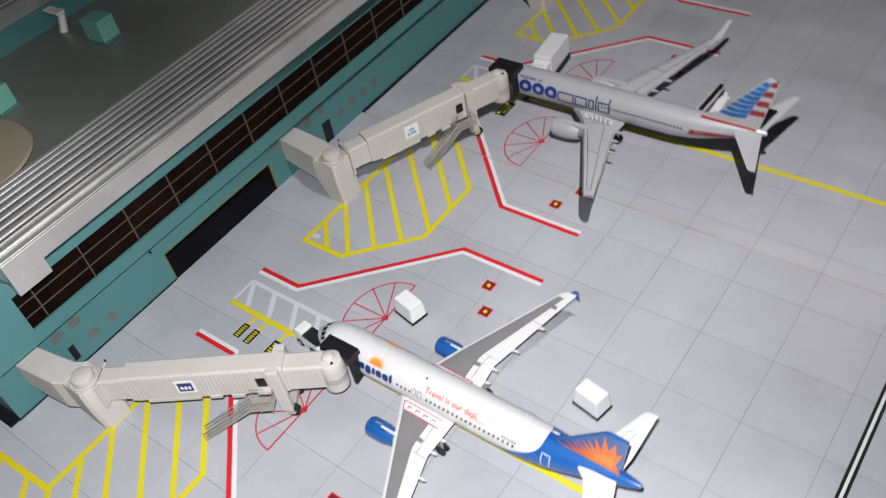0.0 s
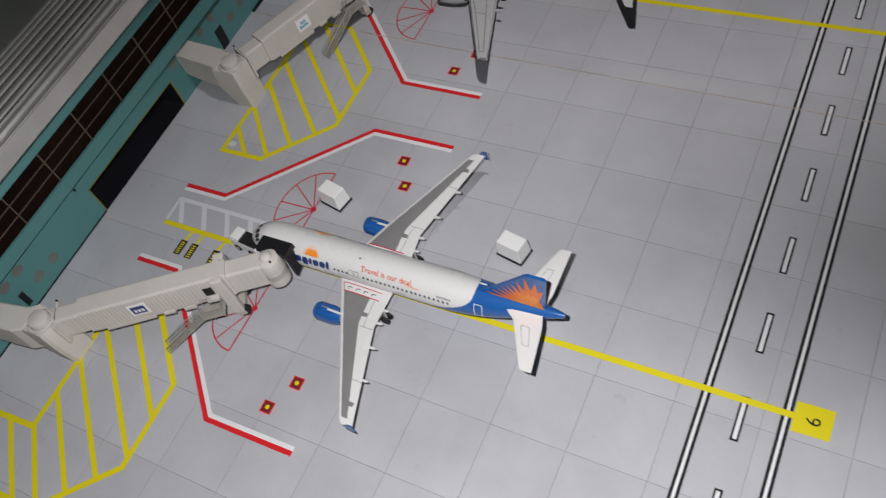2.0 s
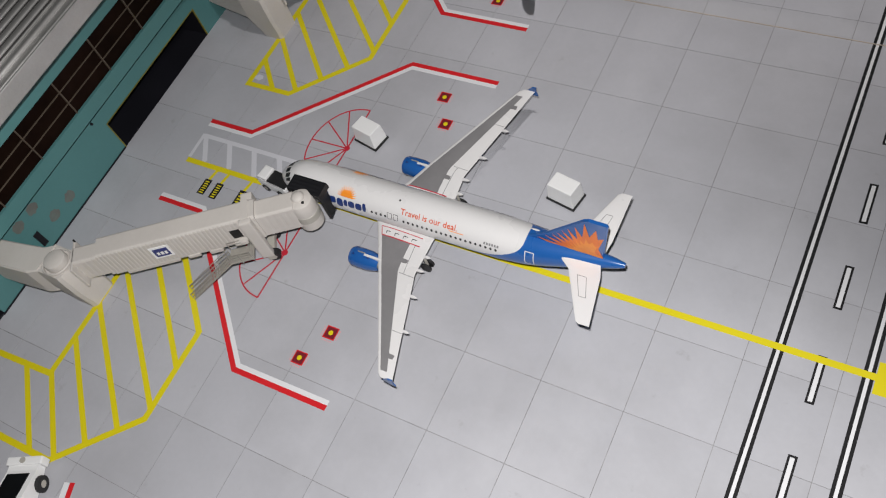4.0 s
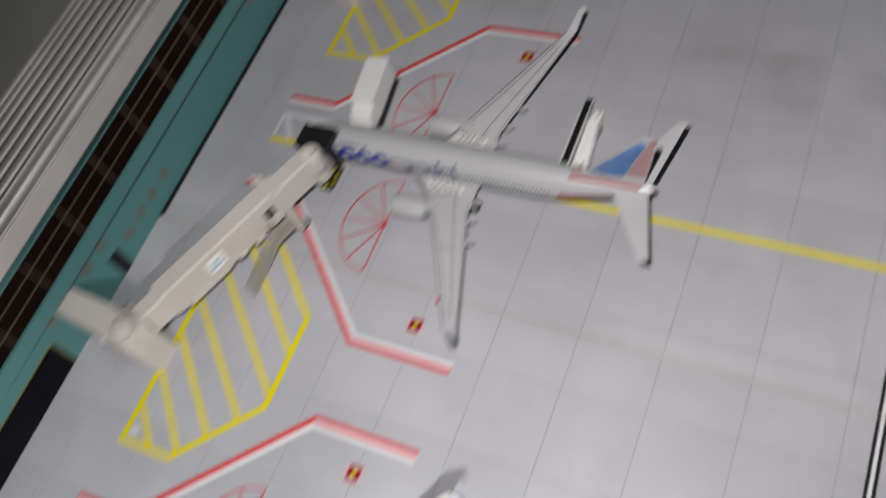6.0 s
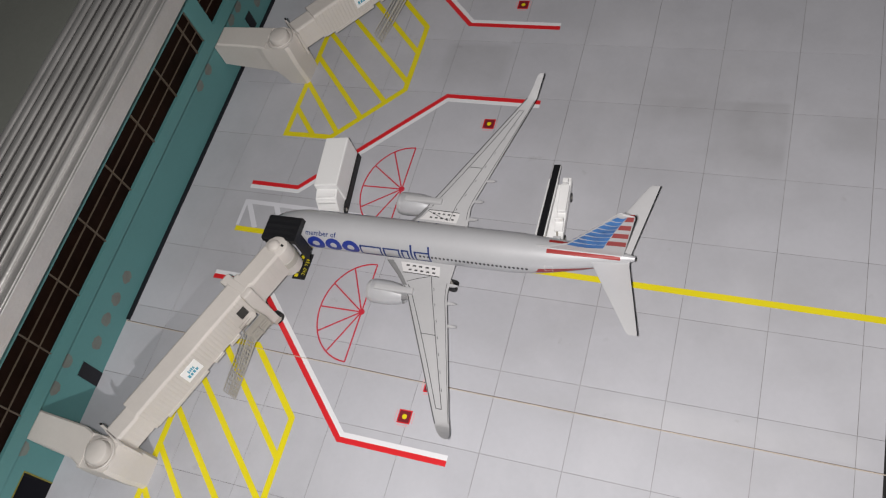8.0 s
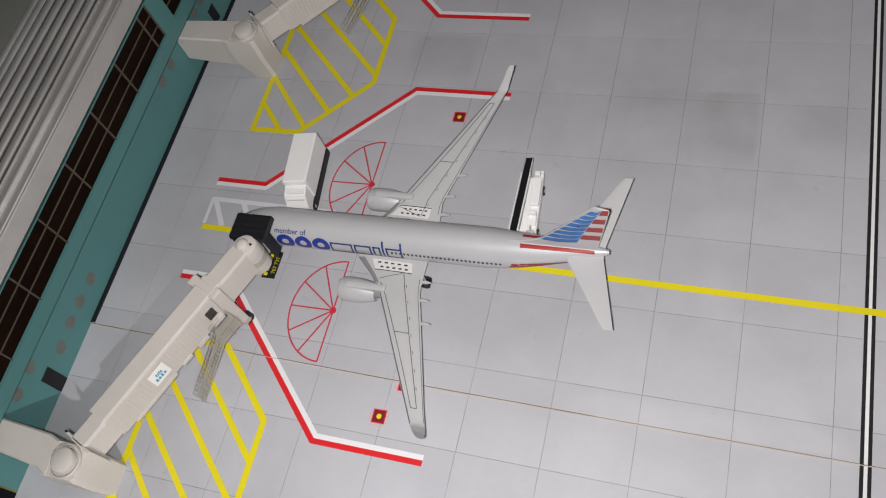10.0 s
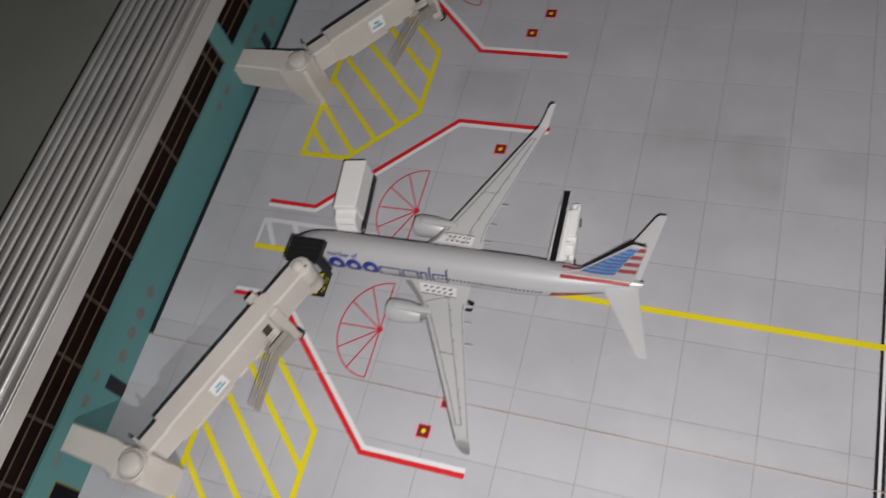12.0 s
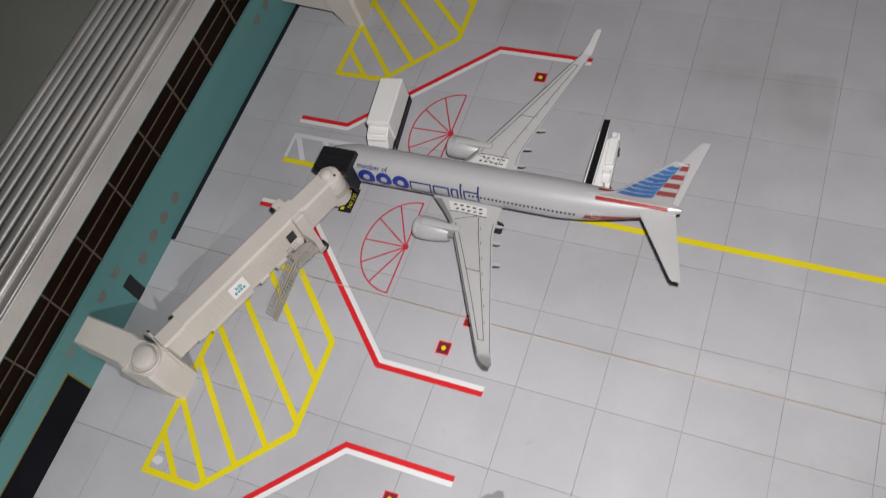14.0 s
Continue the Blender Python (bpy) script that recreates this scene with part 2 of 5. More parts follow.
def stroke(bm, pts, width, z0=0.0, z1=0.04, closed=False, shift=0.0):
    """A mitred band along a line of points; shift moves it to the left of the way."""
    p = [Vector((x, y)) for x, y in pts]
    k = len(p)
    side = []
    for i in range(k):
        a = p[i] - p[i - 1] if (i or closed) else p[1] - p[0]
        b = p[(i + 1) % k] - p[i] if (i < k - 1 or closed) else a
        a, b = a.normalized(), b.normalized()
        n = Vector((-a.y - b.y, a.x + b.x)).normalized()
        c = max(0.35, n.dot(Vector((-b.y, b.x))))
        side.append(n / c)
    l = [p[i] + side[i] * (shift + width / 2) for i in range(k)]
    r = [p[i] + side[i] * (shift - width / 2) for i in range(k)]
    for i in range(k if closed else k - 1):
        j = (i + 1) % k
        prism(bm, [l[i][:], r[i][:], r[j][:], l[j][:]], z0, z1)
    return bm


def disc(x, y, r, k=24, a0=0.0, a1=360.0):
    full = abs(a1 - a0) >= 360
    return [(x + r * math.cos(radians(a0 + (a1 - a0) * i / (k if full else k - 1))), y + r * math.sin(radians(a0 + (a1 - a0) * i / (k if full else k - 1)))) for i in range(k)]


def ring_loft(bm, rings, cap=True):
    """A skin over closed rings of equal length."""
    vs = [[bm.verts.new(c) for c in ring] for ring in rings]
    k = len(vs[0])
    for a, b in zip(vs, vs[1:]):
        for i in range(k):
            bm.faces.new((a[i], a[(i + 1) % k], b[(i + 1) % k], b[i]))
    if cap:
        bm.faces.new(vs[0][::-1])
        bm.faces.new(vs[-1])
    return bm


def tube(bm, a, b, r0, r1=None, k=16, cap=True):
    """A round bar from a to b."""
    a, b = Vector(a), Vector(b)
    r1 = r0 if r1 is None else r1
    q = (b - a).to_track_quat("Z", "Y")
    ring = lambda c, r: [c + q @ Vector((r * math.cos(math.tau * i / k), r * math.sin(math.tau * i / k), 0)) for i in range(k)]
    return ring_loft(bm, [ring(a, r0), ring(b, r1)], cap)


def turned(bm, profile, x=0.0, y=0.0, k=28):
    """A body of rotation about the upright through (x, y): (radius, height) pairs."""
    return ring_loft(bm, [[(x + r * math.cos(math.tau * i / k), y + r * math.sin(math.tau * i / k), z) for i in range(k)] for r, z in profile])


def B():
    return bmesh.new()


def letters(text, size, weight=0.0):
    """The outline of a word in Blender's own font as triangles: points and faces, from the left end of its base line."""
    cu = bpy.data.curves.new("word", "FONT")
    cu.body, cu.size, cu.resolution_u, cu.offset = text, size, 2, weight * size
    ob = bpy.data.objects.new("word", cu)
    scene.collection.objects.link(ob)
    bpy.context.view_layer.update()
    me = ob.evaluated_get(bpy.context.evaluated_depsgraph_get()).to_mesh()
    pts, faces = [tuple(v.co[:2]) for v in me.vertices], [tuple(p.vertices) for p in me.polygons]
    bpy.data.objects.remove(ob)
    bpy.data.curves.remove(cu)
    return pts, faces


def skin(bm, pts, faces, place):
    """Lays a flat pattern on a curved surface."""
    v = [bm.verts.new(place(a, b)) for a, b in pts]
    for f in faces:
        try:
            bm.faces.new([v[i] for i in f])
        except ValueError:
            pass
    return bm


def pebble(x, w, y, h, n=8):
    """A finely divided block with rounded corners for skin(), from x over a width w and from y over a height h."""
    pts, faces = patch(-1, 1, -1, 1, n, n)
    pts = [(x + w / 2 * (1 + a * math.sqrt(1 - 0.36 * b * b)), y + h / 2 * (1 + b * math.sqrt(1 - 0.36 * a * a))) for a, b in pts]
    return pts, faces


def patch(a0, a1, b0, b1, na=6, nb=4, slant=0.0):
    """A finely divided rectangle for skin()."""
    pts = [(a0 + (a1 - a0) * i / na + slant * (j / nb), b0 + (b1 - b0) * j / nb) for j in range(nb + 1) for i in range(na + 1)]
    faces = [(j * (na + 1) + i, j * (na + 1) + i + 1, (j + 1) * (na + 1) + i + 1, (j + 1) * (na + 1) + i) for j in range(nb) for i in range(na)]
    return pts, faces


def ring_patch(x, w, y, h, band, n=28):
    """A finely divided oval ring for skin(); band is its breadth as a share of half the width."""
    pts, faces = [], []
    for i in range(n):
        c, s = math.cos(math.tau * i / n), math.sin(math.tau * i / n)
        for k in range(4):
            f = 1 - band * k / 3 * 1.25
            pts.append((x + w / 2 * (1 + c * f), y + h / 2 * (1 + s * f)))
    for i in range(n):
        j = (i + 1) % n
        faces += [(i * 4 + k, i * 4 + k + 1, j * 4 + k + 1, j * 4 + k) for k in range(3)]
    return pts, faces


# ---- the ground: a printed apron in two sheets ----
ground = link_mesh("ground", box(B(), -270, 260, -180, 430, -2.0, -0.12, 0.3), JOINT)
tagged(ground, "grey printed apron mat of square concrete slabs", "apron", kind="structure")


def warp(u, v):
    """The print lies slightly askew on the board."""
    return u + 0.00013 * (u - 77) * v, v - (0.009 + 0.00011 * v) * (u + 40)


def mark(name, mat, label, draw):
    bm = B()
    draw(bm)
    return part(name, bm, mat, ground, label)


def half_stand(line, sign, far=False):
    """One half of a stand's print: its outer red and white line at v = line; sign +1 for the half above the lead-in line."""
    at_v = lambda d: line - sign * d
    path = [warp(-88.3, at_v(35.8)), warp(-73.2, at_v(35.8)), warp(-37.6, line), warp(-10.6, line)]
    mark("stop_line", RED, "red stripe of the stand's boundary line", lambda bm: stroke(bm, path, 1.35, 0, 0.05, shift=sign * 0.1))
    mark("stop_line_edge", PAINT_WHITE, "white stripe beside the red line", lambda bm: stroke(bm, path, 1.32, 0, 0.035, shift=-sign * 1.13))
    c = warp(-42.2, at_v(32.4))

    def fan(bm):
        r = 13.7
        rim = [(c[0] + (x - c[0]) * 0.86, y) for x, y in disc(c[0], c[1], r, 26, 90, 270)]
        stroke(bm, rim, 0.38, 0, 0.05)
        for i in range(7):
            a = radians(90 + 30 * i)
            stroke(bm, [c, (c[0] + 0.86 * r * math.cos(a), c[1] + r * math.sin(a))], 0.36, 0, 0.055 + 0.002 * i)
        prism(bm, disc(c[0], c[1], 0.85, 12), 0, 0.075)

    mark("engine_fan_marking", THIN_RED, "thin red half-circle fan printed on the apron", fan)
    for u, d in ((-23.2, 8.45), (-18.9, 16.9)):
        x, y = warp(u, at_v(d))
        square = mark("fuel_pit_marking", RED, "small red square with a yellow dot", lambda bm: prism(bm, [(x - 1.65, y - 1.65), (x + 1.65, y - 1.65), (x + 1.65, y + 1.65), (x - 1.65, y + 1.65)], 0, 0.035))
        bm = prism(B(), [(x - 1.38, y - 1.38), (x + 1.38, y - 1.38), (x + 1.38, y + 1.38), (x - 1.38, y + 1.38)], 0, 0.05)
        part("field", bm, MAROON, square)
        part("dot", prism(B(), disc(x, y, 0.62, 14), 0, 0.065), YELLOW, square)
        bm = B()
        for i in range(4):
            box(bm, x - 1.35 + 0.7 * i, x - 0.85 + 0.7 * i, y - 2.3, y - 2.0, 0, 0.03)
            box(bm, x + 2.0, x + 2.3, y - 1.35 + 0.7 * i, y - 0.85 + 0.7 * i, 0, 0.03)
            box(bm, x - 2.3, x - 2.0, y - 1.35 + 0.7 * i, y - 0.85 + 0.7 * i, 0, 0.03)
        part("print_bars", bm, PINK, square)


for line, sign in ((-47.7, -1), (51.7, 1), (72.3, -1), (174.3, 1), (201.7, -1)):
    half_stand(line, sign)


mark("stop_line", RED, "red stripe of the next stand's line", lambda bm: stroke(bm, [(-59.1, -86.5), (-57.0, -93.0), (-46.0, -112.0)], 1.3, 0, 0.05))
mark("stop_line_edge", PAINT_WHITE, "white stripe beside the red line", lambda bm: stroke(bm, [(-60.5, -87.0), (-58.4, -93.6), (-47.4, -112.6)], 1.5, 0, 0.035))


def hatching(dx, dy, tail=False):
    edge = [(-85.3, 32.2), (-70.2, 32.0), (-52.2, 50.6), (-52.4, 74.8), (-69.0, 91.5), (-85.3, 91.6)]
    bars = [((-85.3, 42.0), (-76.2, 32.2)), ((-85.3, 51.8), (-68.6, 33.6)), ((-85.3, 62.0), (-63.0, 39.5)), ((-85.3, 72.5), (-57.2, 45.6)),
            ((-85.3, 84.7), (-52.3, 53.2)), ((-79.6, 91.5), (-52.4, 64.6))]

    def draw(bm):
        outline, inner = [(x + dx, y + dy) for x, y in edge], bars
        if tail:
            # this one runs on along the end of the building
            outline, inner = [(-84.0, -66.6)] + outline[5:1:-1] + [(-69.0, -84.8), (-104, -85.0), (-140, -84.6)], bars[1:]
            stroke(bm, [(-83.6, -66.6), (-105, -67.4), (-140, -68.0)], 1.6, 0, 0.048)
            for i in range(5):
                stroke(bm, [(-92.4 - 12.2 * i, -67 - 0.2 * i), (-75.4 - 12.2 * i, -84.8)], 1.5, 0, 0.036)
        stroke(bm, outline, 1.6, 0, 0.05, closed=not tail)
        for i, (a, b) in enumerate(inner):
            stroke(bm, [(a[0] + dx, a[1] + dy), (b[0] + dx, b[1] + dy)], 1.5, 0, 0.04 + 0.001 * i)

    mark("keep_clear_hatching", YELLOW, "yellow hatched keep-clear area beside a passenger bridge", draw)


hatching(0.0, 0.0)
hatching(0.8, -117.4, tail=True)
hatching(-1.8, 125.4)


def lead_in(v, boxes, number):
    a, b = warp(-87.8, v), warp(96.0, v)
    b = (b[0], b[1] - (0.6 if number else 0.35))
    mark("lead_in_line", YELLOW, "yellow lead-in line of the aircraft stand", lambda bm: stroke(bm, [a, b], 1.55, 0, 0.08))
    top = [warp(-87.4, v + 8.9), warp(-50.0, v + 8.9)]

    def ladder(bm):
        stroke(bm, top, 1.3, 0, 0.036)
        stroke(bm, [warp(-87.6, v + 1.0), warp(-87.6, v + 9.4)], 1.0, 0, 0.034)
        for i in range(5):
            stroke(bm, [warp(-86.6 + 8.9 * i, v + 8.6), warp(-81.8 + 8.9 * i, v + 0.8)], 1.5, 0, 0.030)

    mark("nose_ladder", PALE_WHITE, "white ladder-shaped marking beside the lead-in line", ladder)
    for u, d, w, h, words in boxes:
        x, y = warp(u, v + d)
        sign = mark("stop_sign", BLACK, "black sign with yellow letters printed on the apron", lambda bm: box(bm, x - w / 2, x + w / 2, y - h / 2, y + h / 2, 0, 0.045))
        if d + h / 2 < -1.2:
            part("stem", stroke(B(), [(x, y + h / 2), warp(u + 0.8, v - 0.5)], 0.9, 0, 0.04), YELLOW, sign)
        bm = B()
        if words:
            pts, faces = letters(words, 1.5)
            mid = sum(p[0] for p in pts) / len(pts)
            skin(bm, pts, faces, lambda p, q: (x + 1.45 - q, y + (p - mid), 0.06))
            for i in range(5):
                box(bm, x - 1.5, x - 0.5, y - 3.2 + 1.35 * i, y - 2.3 + 1.35 * i, 0, 0.06)
        else:
            for i in range(6):
                box(bm, x - w * 0.28, x + w * 0.28, y - h * 0.42 + h * 0.145 * i, y - h * 0.42 + h * 0.145 * i + h * 0.07, 0, 0.06)
        part("lettering", bm, YELLOW, sign)
    if number:
        x, y = warp(99.6, v)
        y -= 0.6
        plate = mark("stand_number_plate", YELLOW, "yellow square with the stand number 6", lambda bm: box(bm, x - 4, x + 4, y - 3.6, y + 3.6, 0, 0.085))
        pts, faces = letters("6", 4.6)
        part("number", skin(B(), pts, faces, lambda p, q: (x + 1.6 - q, y + p - 1.3, 0.1)), BLACK, plate)


lead_in(1.85, [(-76.8, -6.5, 2.4, 5.0, ""), (-72.5, -6.7, 2.4, 5.1, ""), (-64.3, -7.3, 2.3, 6.4, "")], True)
lead_in(123.3, [(-62.8, -8.6, 3.9, 7.8, "767 737")], False)
lead_in(253.0, [], False)


def double_line(x):
    mark("lane_edge_line", BLACK, "black edging of a white taxi lane line", lambda bm: [stroke(bm, [(x + s, -150), (x + s + 0.6, 400)], 0.74, 0, 0.045) for s in (-0.72, 0.72)])
    mark("lane_edge_fill", PAINT_WHITE, "white taxi lane line", lambda bm: stroke(bm, [(x, -150), (x + 0.6, 400)], 0.9, 0, 0.03))


double_line(76.7)
double_line(94.1)


def dash():
    ob = part("lane_dash", box(B(), -0.92, 0.92, -5.5, 5.5, 0, 0.03), BLACK, ground, "white lane dash with a black edge")
    part("dash_fill", box(B(), -0.44, 0.44, -5.0, 5.0, 0, 0.045), PAINT_WHITE, ob)
    return ob


first = dash()
first.location = (0.0853, -0.0044, 0)
for i in range(-4, 14):
    if i:
        copy_thing(first, at(85.3, -4.4 + 22.4 * i))

mark("print_spot", PALE_WHITE, "small pale spot of print in the hatching's corner", lambda bm: prism(bm, [(-84.4, 34.4), (-82.6, 34.0), (-81.6, 34.9), (-82.0, 36.0), (-83.6, 36.2), (-84.6, 35.4)], 0, 0.03))
mark("sheet_seam", SEAM, "raised white edge where two printed sheets meet", lambda bm: stroke(bm, [(-112, 91.85), (-14, 89.0), (75, 87.25), (200, 84.4)], 0.15, 0, 0.24))
# lines north of the seam paint the raised edge's shade into the gap
mark("sheet_gap_shade", SEAM_SHADE, "dark gap line with the sheet edge's shade painted in", lambda bm: stroke(bm, [(-112, 92.05), (-14, 89.2), (24, 88.45)], 0.26, 0, 0.03))
mark("sheet_gap_shade", SEAM_SHADE, "fine brown gap line with the sheet edge's shade painted in", lambda bm: stroke(bm, [(24, 88.43), (75, 87.43), (200, 84.58)], 0.18, 0, 0.03))


# ---- the terminal ----
# It stands slightly askew to the stands; its own axes are x and y before the turn about PIVOT.
WALL_X, GROOVE_Z = -111.3, 15.5
FRONT_X, LEDGE_Z, WIN_Z0, WIN_Z1, TOP_Z = -106.0, 20.1, 24.4, 36.6, 47.2
SOUTH, NORTH = -57.6, 400.0
BAY = 15.66
PIVOT, ASKEW = Vector((-0.1113, 0.060, 0)), 0.92
SQUARE = Matrix.Translation(PIVOT) @ Matrix.Rotation(radians(ASKEW), 4, "Z") @ Matrix.Translation(-PIVOT)
terminal = thing("terminal_building", "teal model terminal with dark windows and a silver ribbed roof", "building", SQUARE, kind="structure")


def wall_piece(y0, y1, z0, z1, x0=-117.0, x1=WALL_X, name="wall"):
    return part(name, box(B(), x0, x1, y0, y1, z0, z1), TEAL, terminal, "teal wall panel")


wall_piece(SOUTH, 0.2, 0, 10.7)
wall_piece(46.6, NORTH, 0, 10.7)
wall_piece(SOUTH, NORTH, 10.7, GROOVE_Z)
part("groove", box(B(), -117, WALL_X - 0.35, SOUTH, NORTH, GROOVE_Z, GROOVE_Z + 0.25), NIGHT, terminal, "dark joint line along the wall")
# the upper storey steps out over the joint
ledge = ring_loft(B(), [[(-117, y, GROOVE_Z + 0.25), (WALL_X + 0.1, y, GROOVE_Z + 0.25), (FRONT_X, y, LEDGE_Z), (FRONT_X, y, WIN_Z0), (-117, y, WIN_Z0)] for y in (SOUTH, NORTH)])
part("wall", ledge, TEAL, terminal, "teal sill band stepping out under the windows")
wall_piece(SOUTH, -42.5, WIN_Z0, WIN_Z1, x1=FRONT_X + 0.05)
wall_piece(170.8, 177.1, WIN_Z0, WIN_Z1, x1=FRONT_X + 0.05)
wall_piece(SOUTH, NORTH, WIN_Z1, TOP_Z, x1=FRONT_X + 0.05)
part("wall", box(B(), -240, -117, SOUTH, SOUTH + 4, 0, 45), TEAL, terminal, "teal end wall")
part("wall", box(B(), -244, -240, SOUTH, NORTH, 0, 45), TEAL, terminal, "teal rear wall")
part("wall", box(B(), -240, -117, NORTH - 4, NORTH, 0, 45), TEAL, terminal, "teal far end wall")
part("foot_strip", box(B(), WALL_X, WALL_X + 0.3, SOUTH - 0.5, 0.2, -0.02, 0.4), NIGHT, terminal, "black strip along the foot of the wall")
part("foot_strip", box(B(), WALL_X, WALL_X + 1.15, 92.3, NORTH, -0.02, 0.5), NIGHT, terminal, "broad black strip along the foot of the wall")
part("foot_strip", box(B(), -240, WALL_X, SOUTH - 3.2, SOUTH, -0.02, 0.6), NIGHT, terminal, "black strip along the foot of the end wall")
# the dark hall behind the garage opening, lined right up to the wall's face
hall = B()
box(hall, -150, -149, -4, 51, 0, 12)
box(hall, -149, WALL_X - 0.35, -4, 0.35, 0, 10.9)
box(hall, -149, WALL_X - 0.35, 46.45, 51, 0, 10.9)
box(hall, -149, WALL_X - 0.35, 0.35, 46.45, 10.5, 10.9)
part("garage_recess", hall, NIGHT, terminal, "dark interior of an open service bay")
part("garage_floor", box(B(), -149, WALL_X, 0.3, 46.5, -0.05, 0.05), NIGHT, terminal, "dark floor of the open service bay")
edging = B()
box(edging, WALL_X - 0.3, WALL_X + 0.10, 0.2, 46.6, 10.4, 10.7)
box(edging, WALL_X - 0.3, WALL_X + 0.10, 0.2, 0.55, 0, 10.4)
box(edging, WALL_X - 0.3, WALL_X + 0.10, 46.25, 46.6, 0, 10.4)
part("garage_edging", edging, HAZARD, terminal, "thin yellow and black edging round the opening")
part("lamp_dot", tube(B(), (WALL_X, -3.2, 14.9), (WALL_X + 0.6, -3.2, 14.9), 0.42, 0.36, 10), NIGHT, terminal, "small dark fitting on the wall")


def window_bay(y0, y1):
    w = part("window", box(B(), FRONT_X - 1.5, FRONT_X - 0.9, y0, y1, WIN_Z0 - 0.3, WIN_Z1 + 0.3), GLAZING, terminal, "dark window bay with thin bars")
    part("mullion", box(B(), FRONT_X - 0.9, FRONT_X - 0.35, y1 - 0.16, y1 + 0.16, WIN_Z0 - 0.1, WIN_Z1 + 0.1), MULLION, w)
    for z in (28.4, 32.5):
        part("transom", box(B(), FRONT_X - 0.9, FRONT_X - 0.5, y0, y1 - 0.2, z - 0.085, z + 0.085), MULLION, w)


y = -37.4
window_bay(-42.5, y)
while y < 169:
    window_bay(y, min(y + BAY, 170.8))
    y += BAY
y = 177.1
while y < 330:
    window_bay(y, y + BAY)
    y += BAY

for y, z0, z1, w in ((74.4, 0.1, 8.3, 3.9), (-36.4, 2.6, 8.0, 1.9), (196.6, 2.4, 8.2, 3.6)):
    d = part("door", box(B(), WALL_X, WALL_X + 0.25, y - w / 2, y + w / 2, z0, z1, 0.08), NIGHT, terminal, "black service door")
    part("frame", box(B(), WALL_X, WALL_X + 0.12, y - w / 2 - 0.25, y + w / 2 + 0.25, z0, z1 + 0.3), TEAL, d)
for i, (y, z) in enumerate(((101.9, 7.0), (95.0, 7.2), (88.8, 7.2), (82.2, 6.6), (74.2, 13.4), (67.0, 13.3), (-22.2, 6.0), (-29.0, 6.2), (-32.0, 13.6), (-38.0, 13.4), (51.0, 13.9), (169.9, 12.9), (163.5, 13.2), (195.2, 13.2), (189.5, 13.3), (204.1, 6.4))):
    bm = B()
    pts = [(1.85 * math.cos(math.tau * k / 16) * (1 + 0.13 * math.sin(5 * k + i)), 1.75 * (1 + 0.12 * math.sin(3 * k + 2 * i)) * math.sin(math.tau * k / 16)) for k in range(16)]
    skin(bm, pts, [tuple(range(16))], lambda p, q: (WALL_X + 0.02, y + p, z + q))
    part("faded_emblem", bm, ROSE, terminal, "faded reddish round print on the wall")


def rib_place(i):
    """Distance from the eaves and height of a roof rib's base; the last ones fall away."""
    return 9.35 + 3.12 * i, 5.15 - 0.11 * max(0, i - 3) ** 2


def roof_profile(x, z, turn):
    """Outline of the silver roof strip: a tall fascia with two fine beads, a shelf, a round bead, a slot and seven rounded ribs, from the eaves to the back."""
    arc = lambda c, b, r, k: [(c - r * math.cos(math.pi * i / k), b + r * math.sin(math.pi * i / k)) for i in range(k + 1)]
    top = [(0.0, 0.0), (0.0, 4.95)] + arc(0.28, 4.95, 0.26, 6) + arc(1.18, 4.95, 0.26, 6) + [(3.3, 4.95)]
    top += arc(4.2, 4.95, 0.85, 10) + [(5.1, 4.5), (6.85, 4.6), (6.9, 2.6), (7.25, 2.6)] + arc(7.55, 4.75, 0.26, 6) + [(7.85, 4.3)]
    for i in range(7):
        u, b = rib_place(i)
        top += [(u - 1.03, b - 0.5), (u - 1.0, b - 0.1)] + [(u - 0.98 * math.cos(math.pi * k / 12), b + 0.52 * math.sin(math.pi * k / 12)) for k in range(13)] + [(u + 1.0, b - 0.1), (u + 1.03, b - 0.5)]
    u += 1.2
    top += [(u, 0.2), (u + 0.2, -3.0)]
    low = [(u, -5.0), (1.2, -1.0)]
    return [(x + turn * p, z + q) for p, q in top + low]


def long_roof(name, outline, y0, y1, label):
    bm = B()
    ring_loft(bm, [[(p, y, q) for p, q in outline] for y in (y0, y1)])
    ob = part(name, bm, SILVER, terminal, label, smooth=True)
    ob.data.set_sharp_from_angle(angle=radians(40))
    ex, ez = outline[0]
    # the darkness between the ribs is painted in, one shade strip per groove
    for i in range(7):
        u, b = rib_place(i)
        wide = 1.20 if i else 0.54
        part("groove_shade", box(B(), ex - u + 0.96, ex - u + 0.96 + wide, y0 + 0.05, y1 - 0.05, ez + b - 0.6, ez + b - 0.12), GROOVE_SHADE, ob, "dark strip painting the groove's shade beside a rib")
    return ob


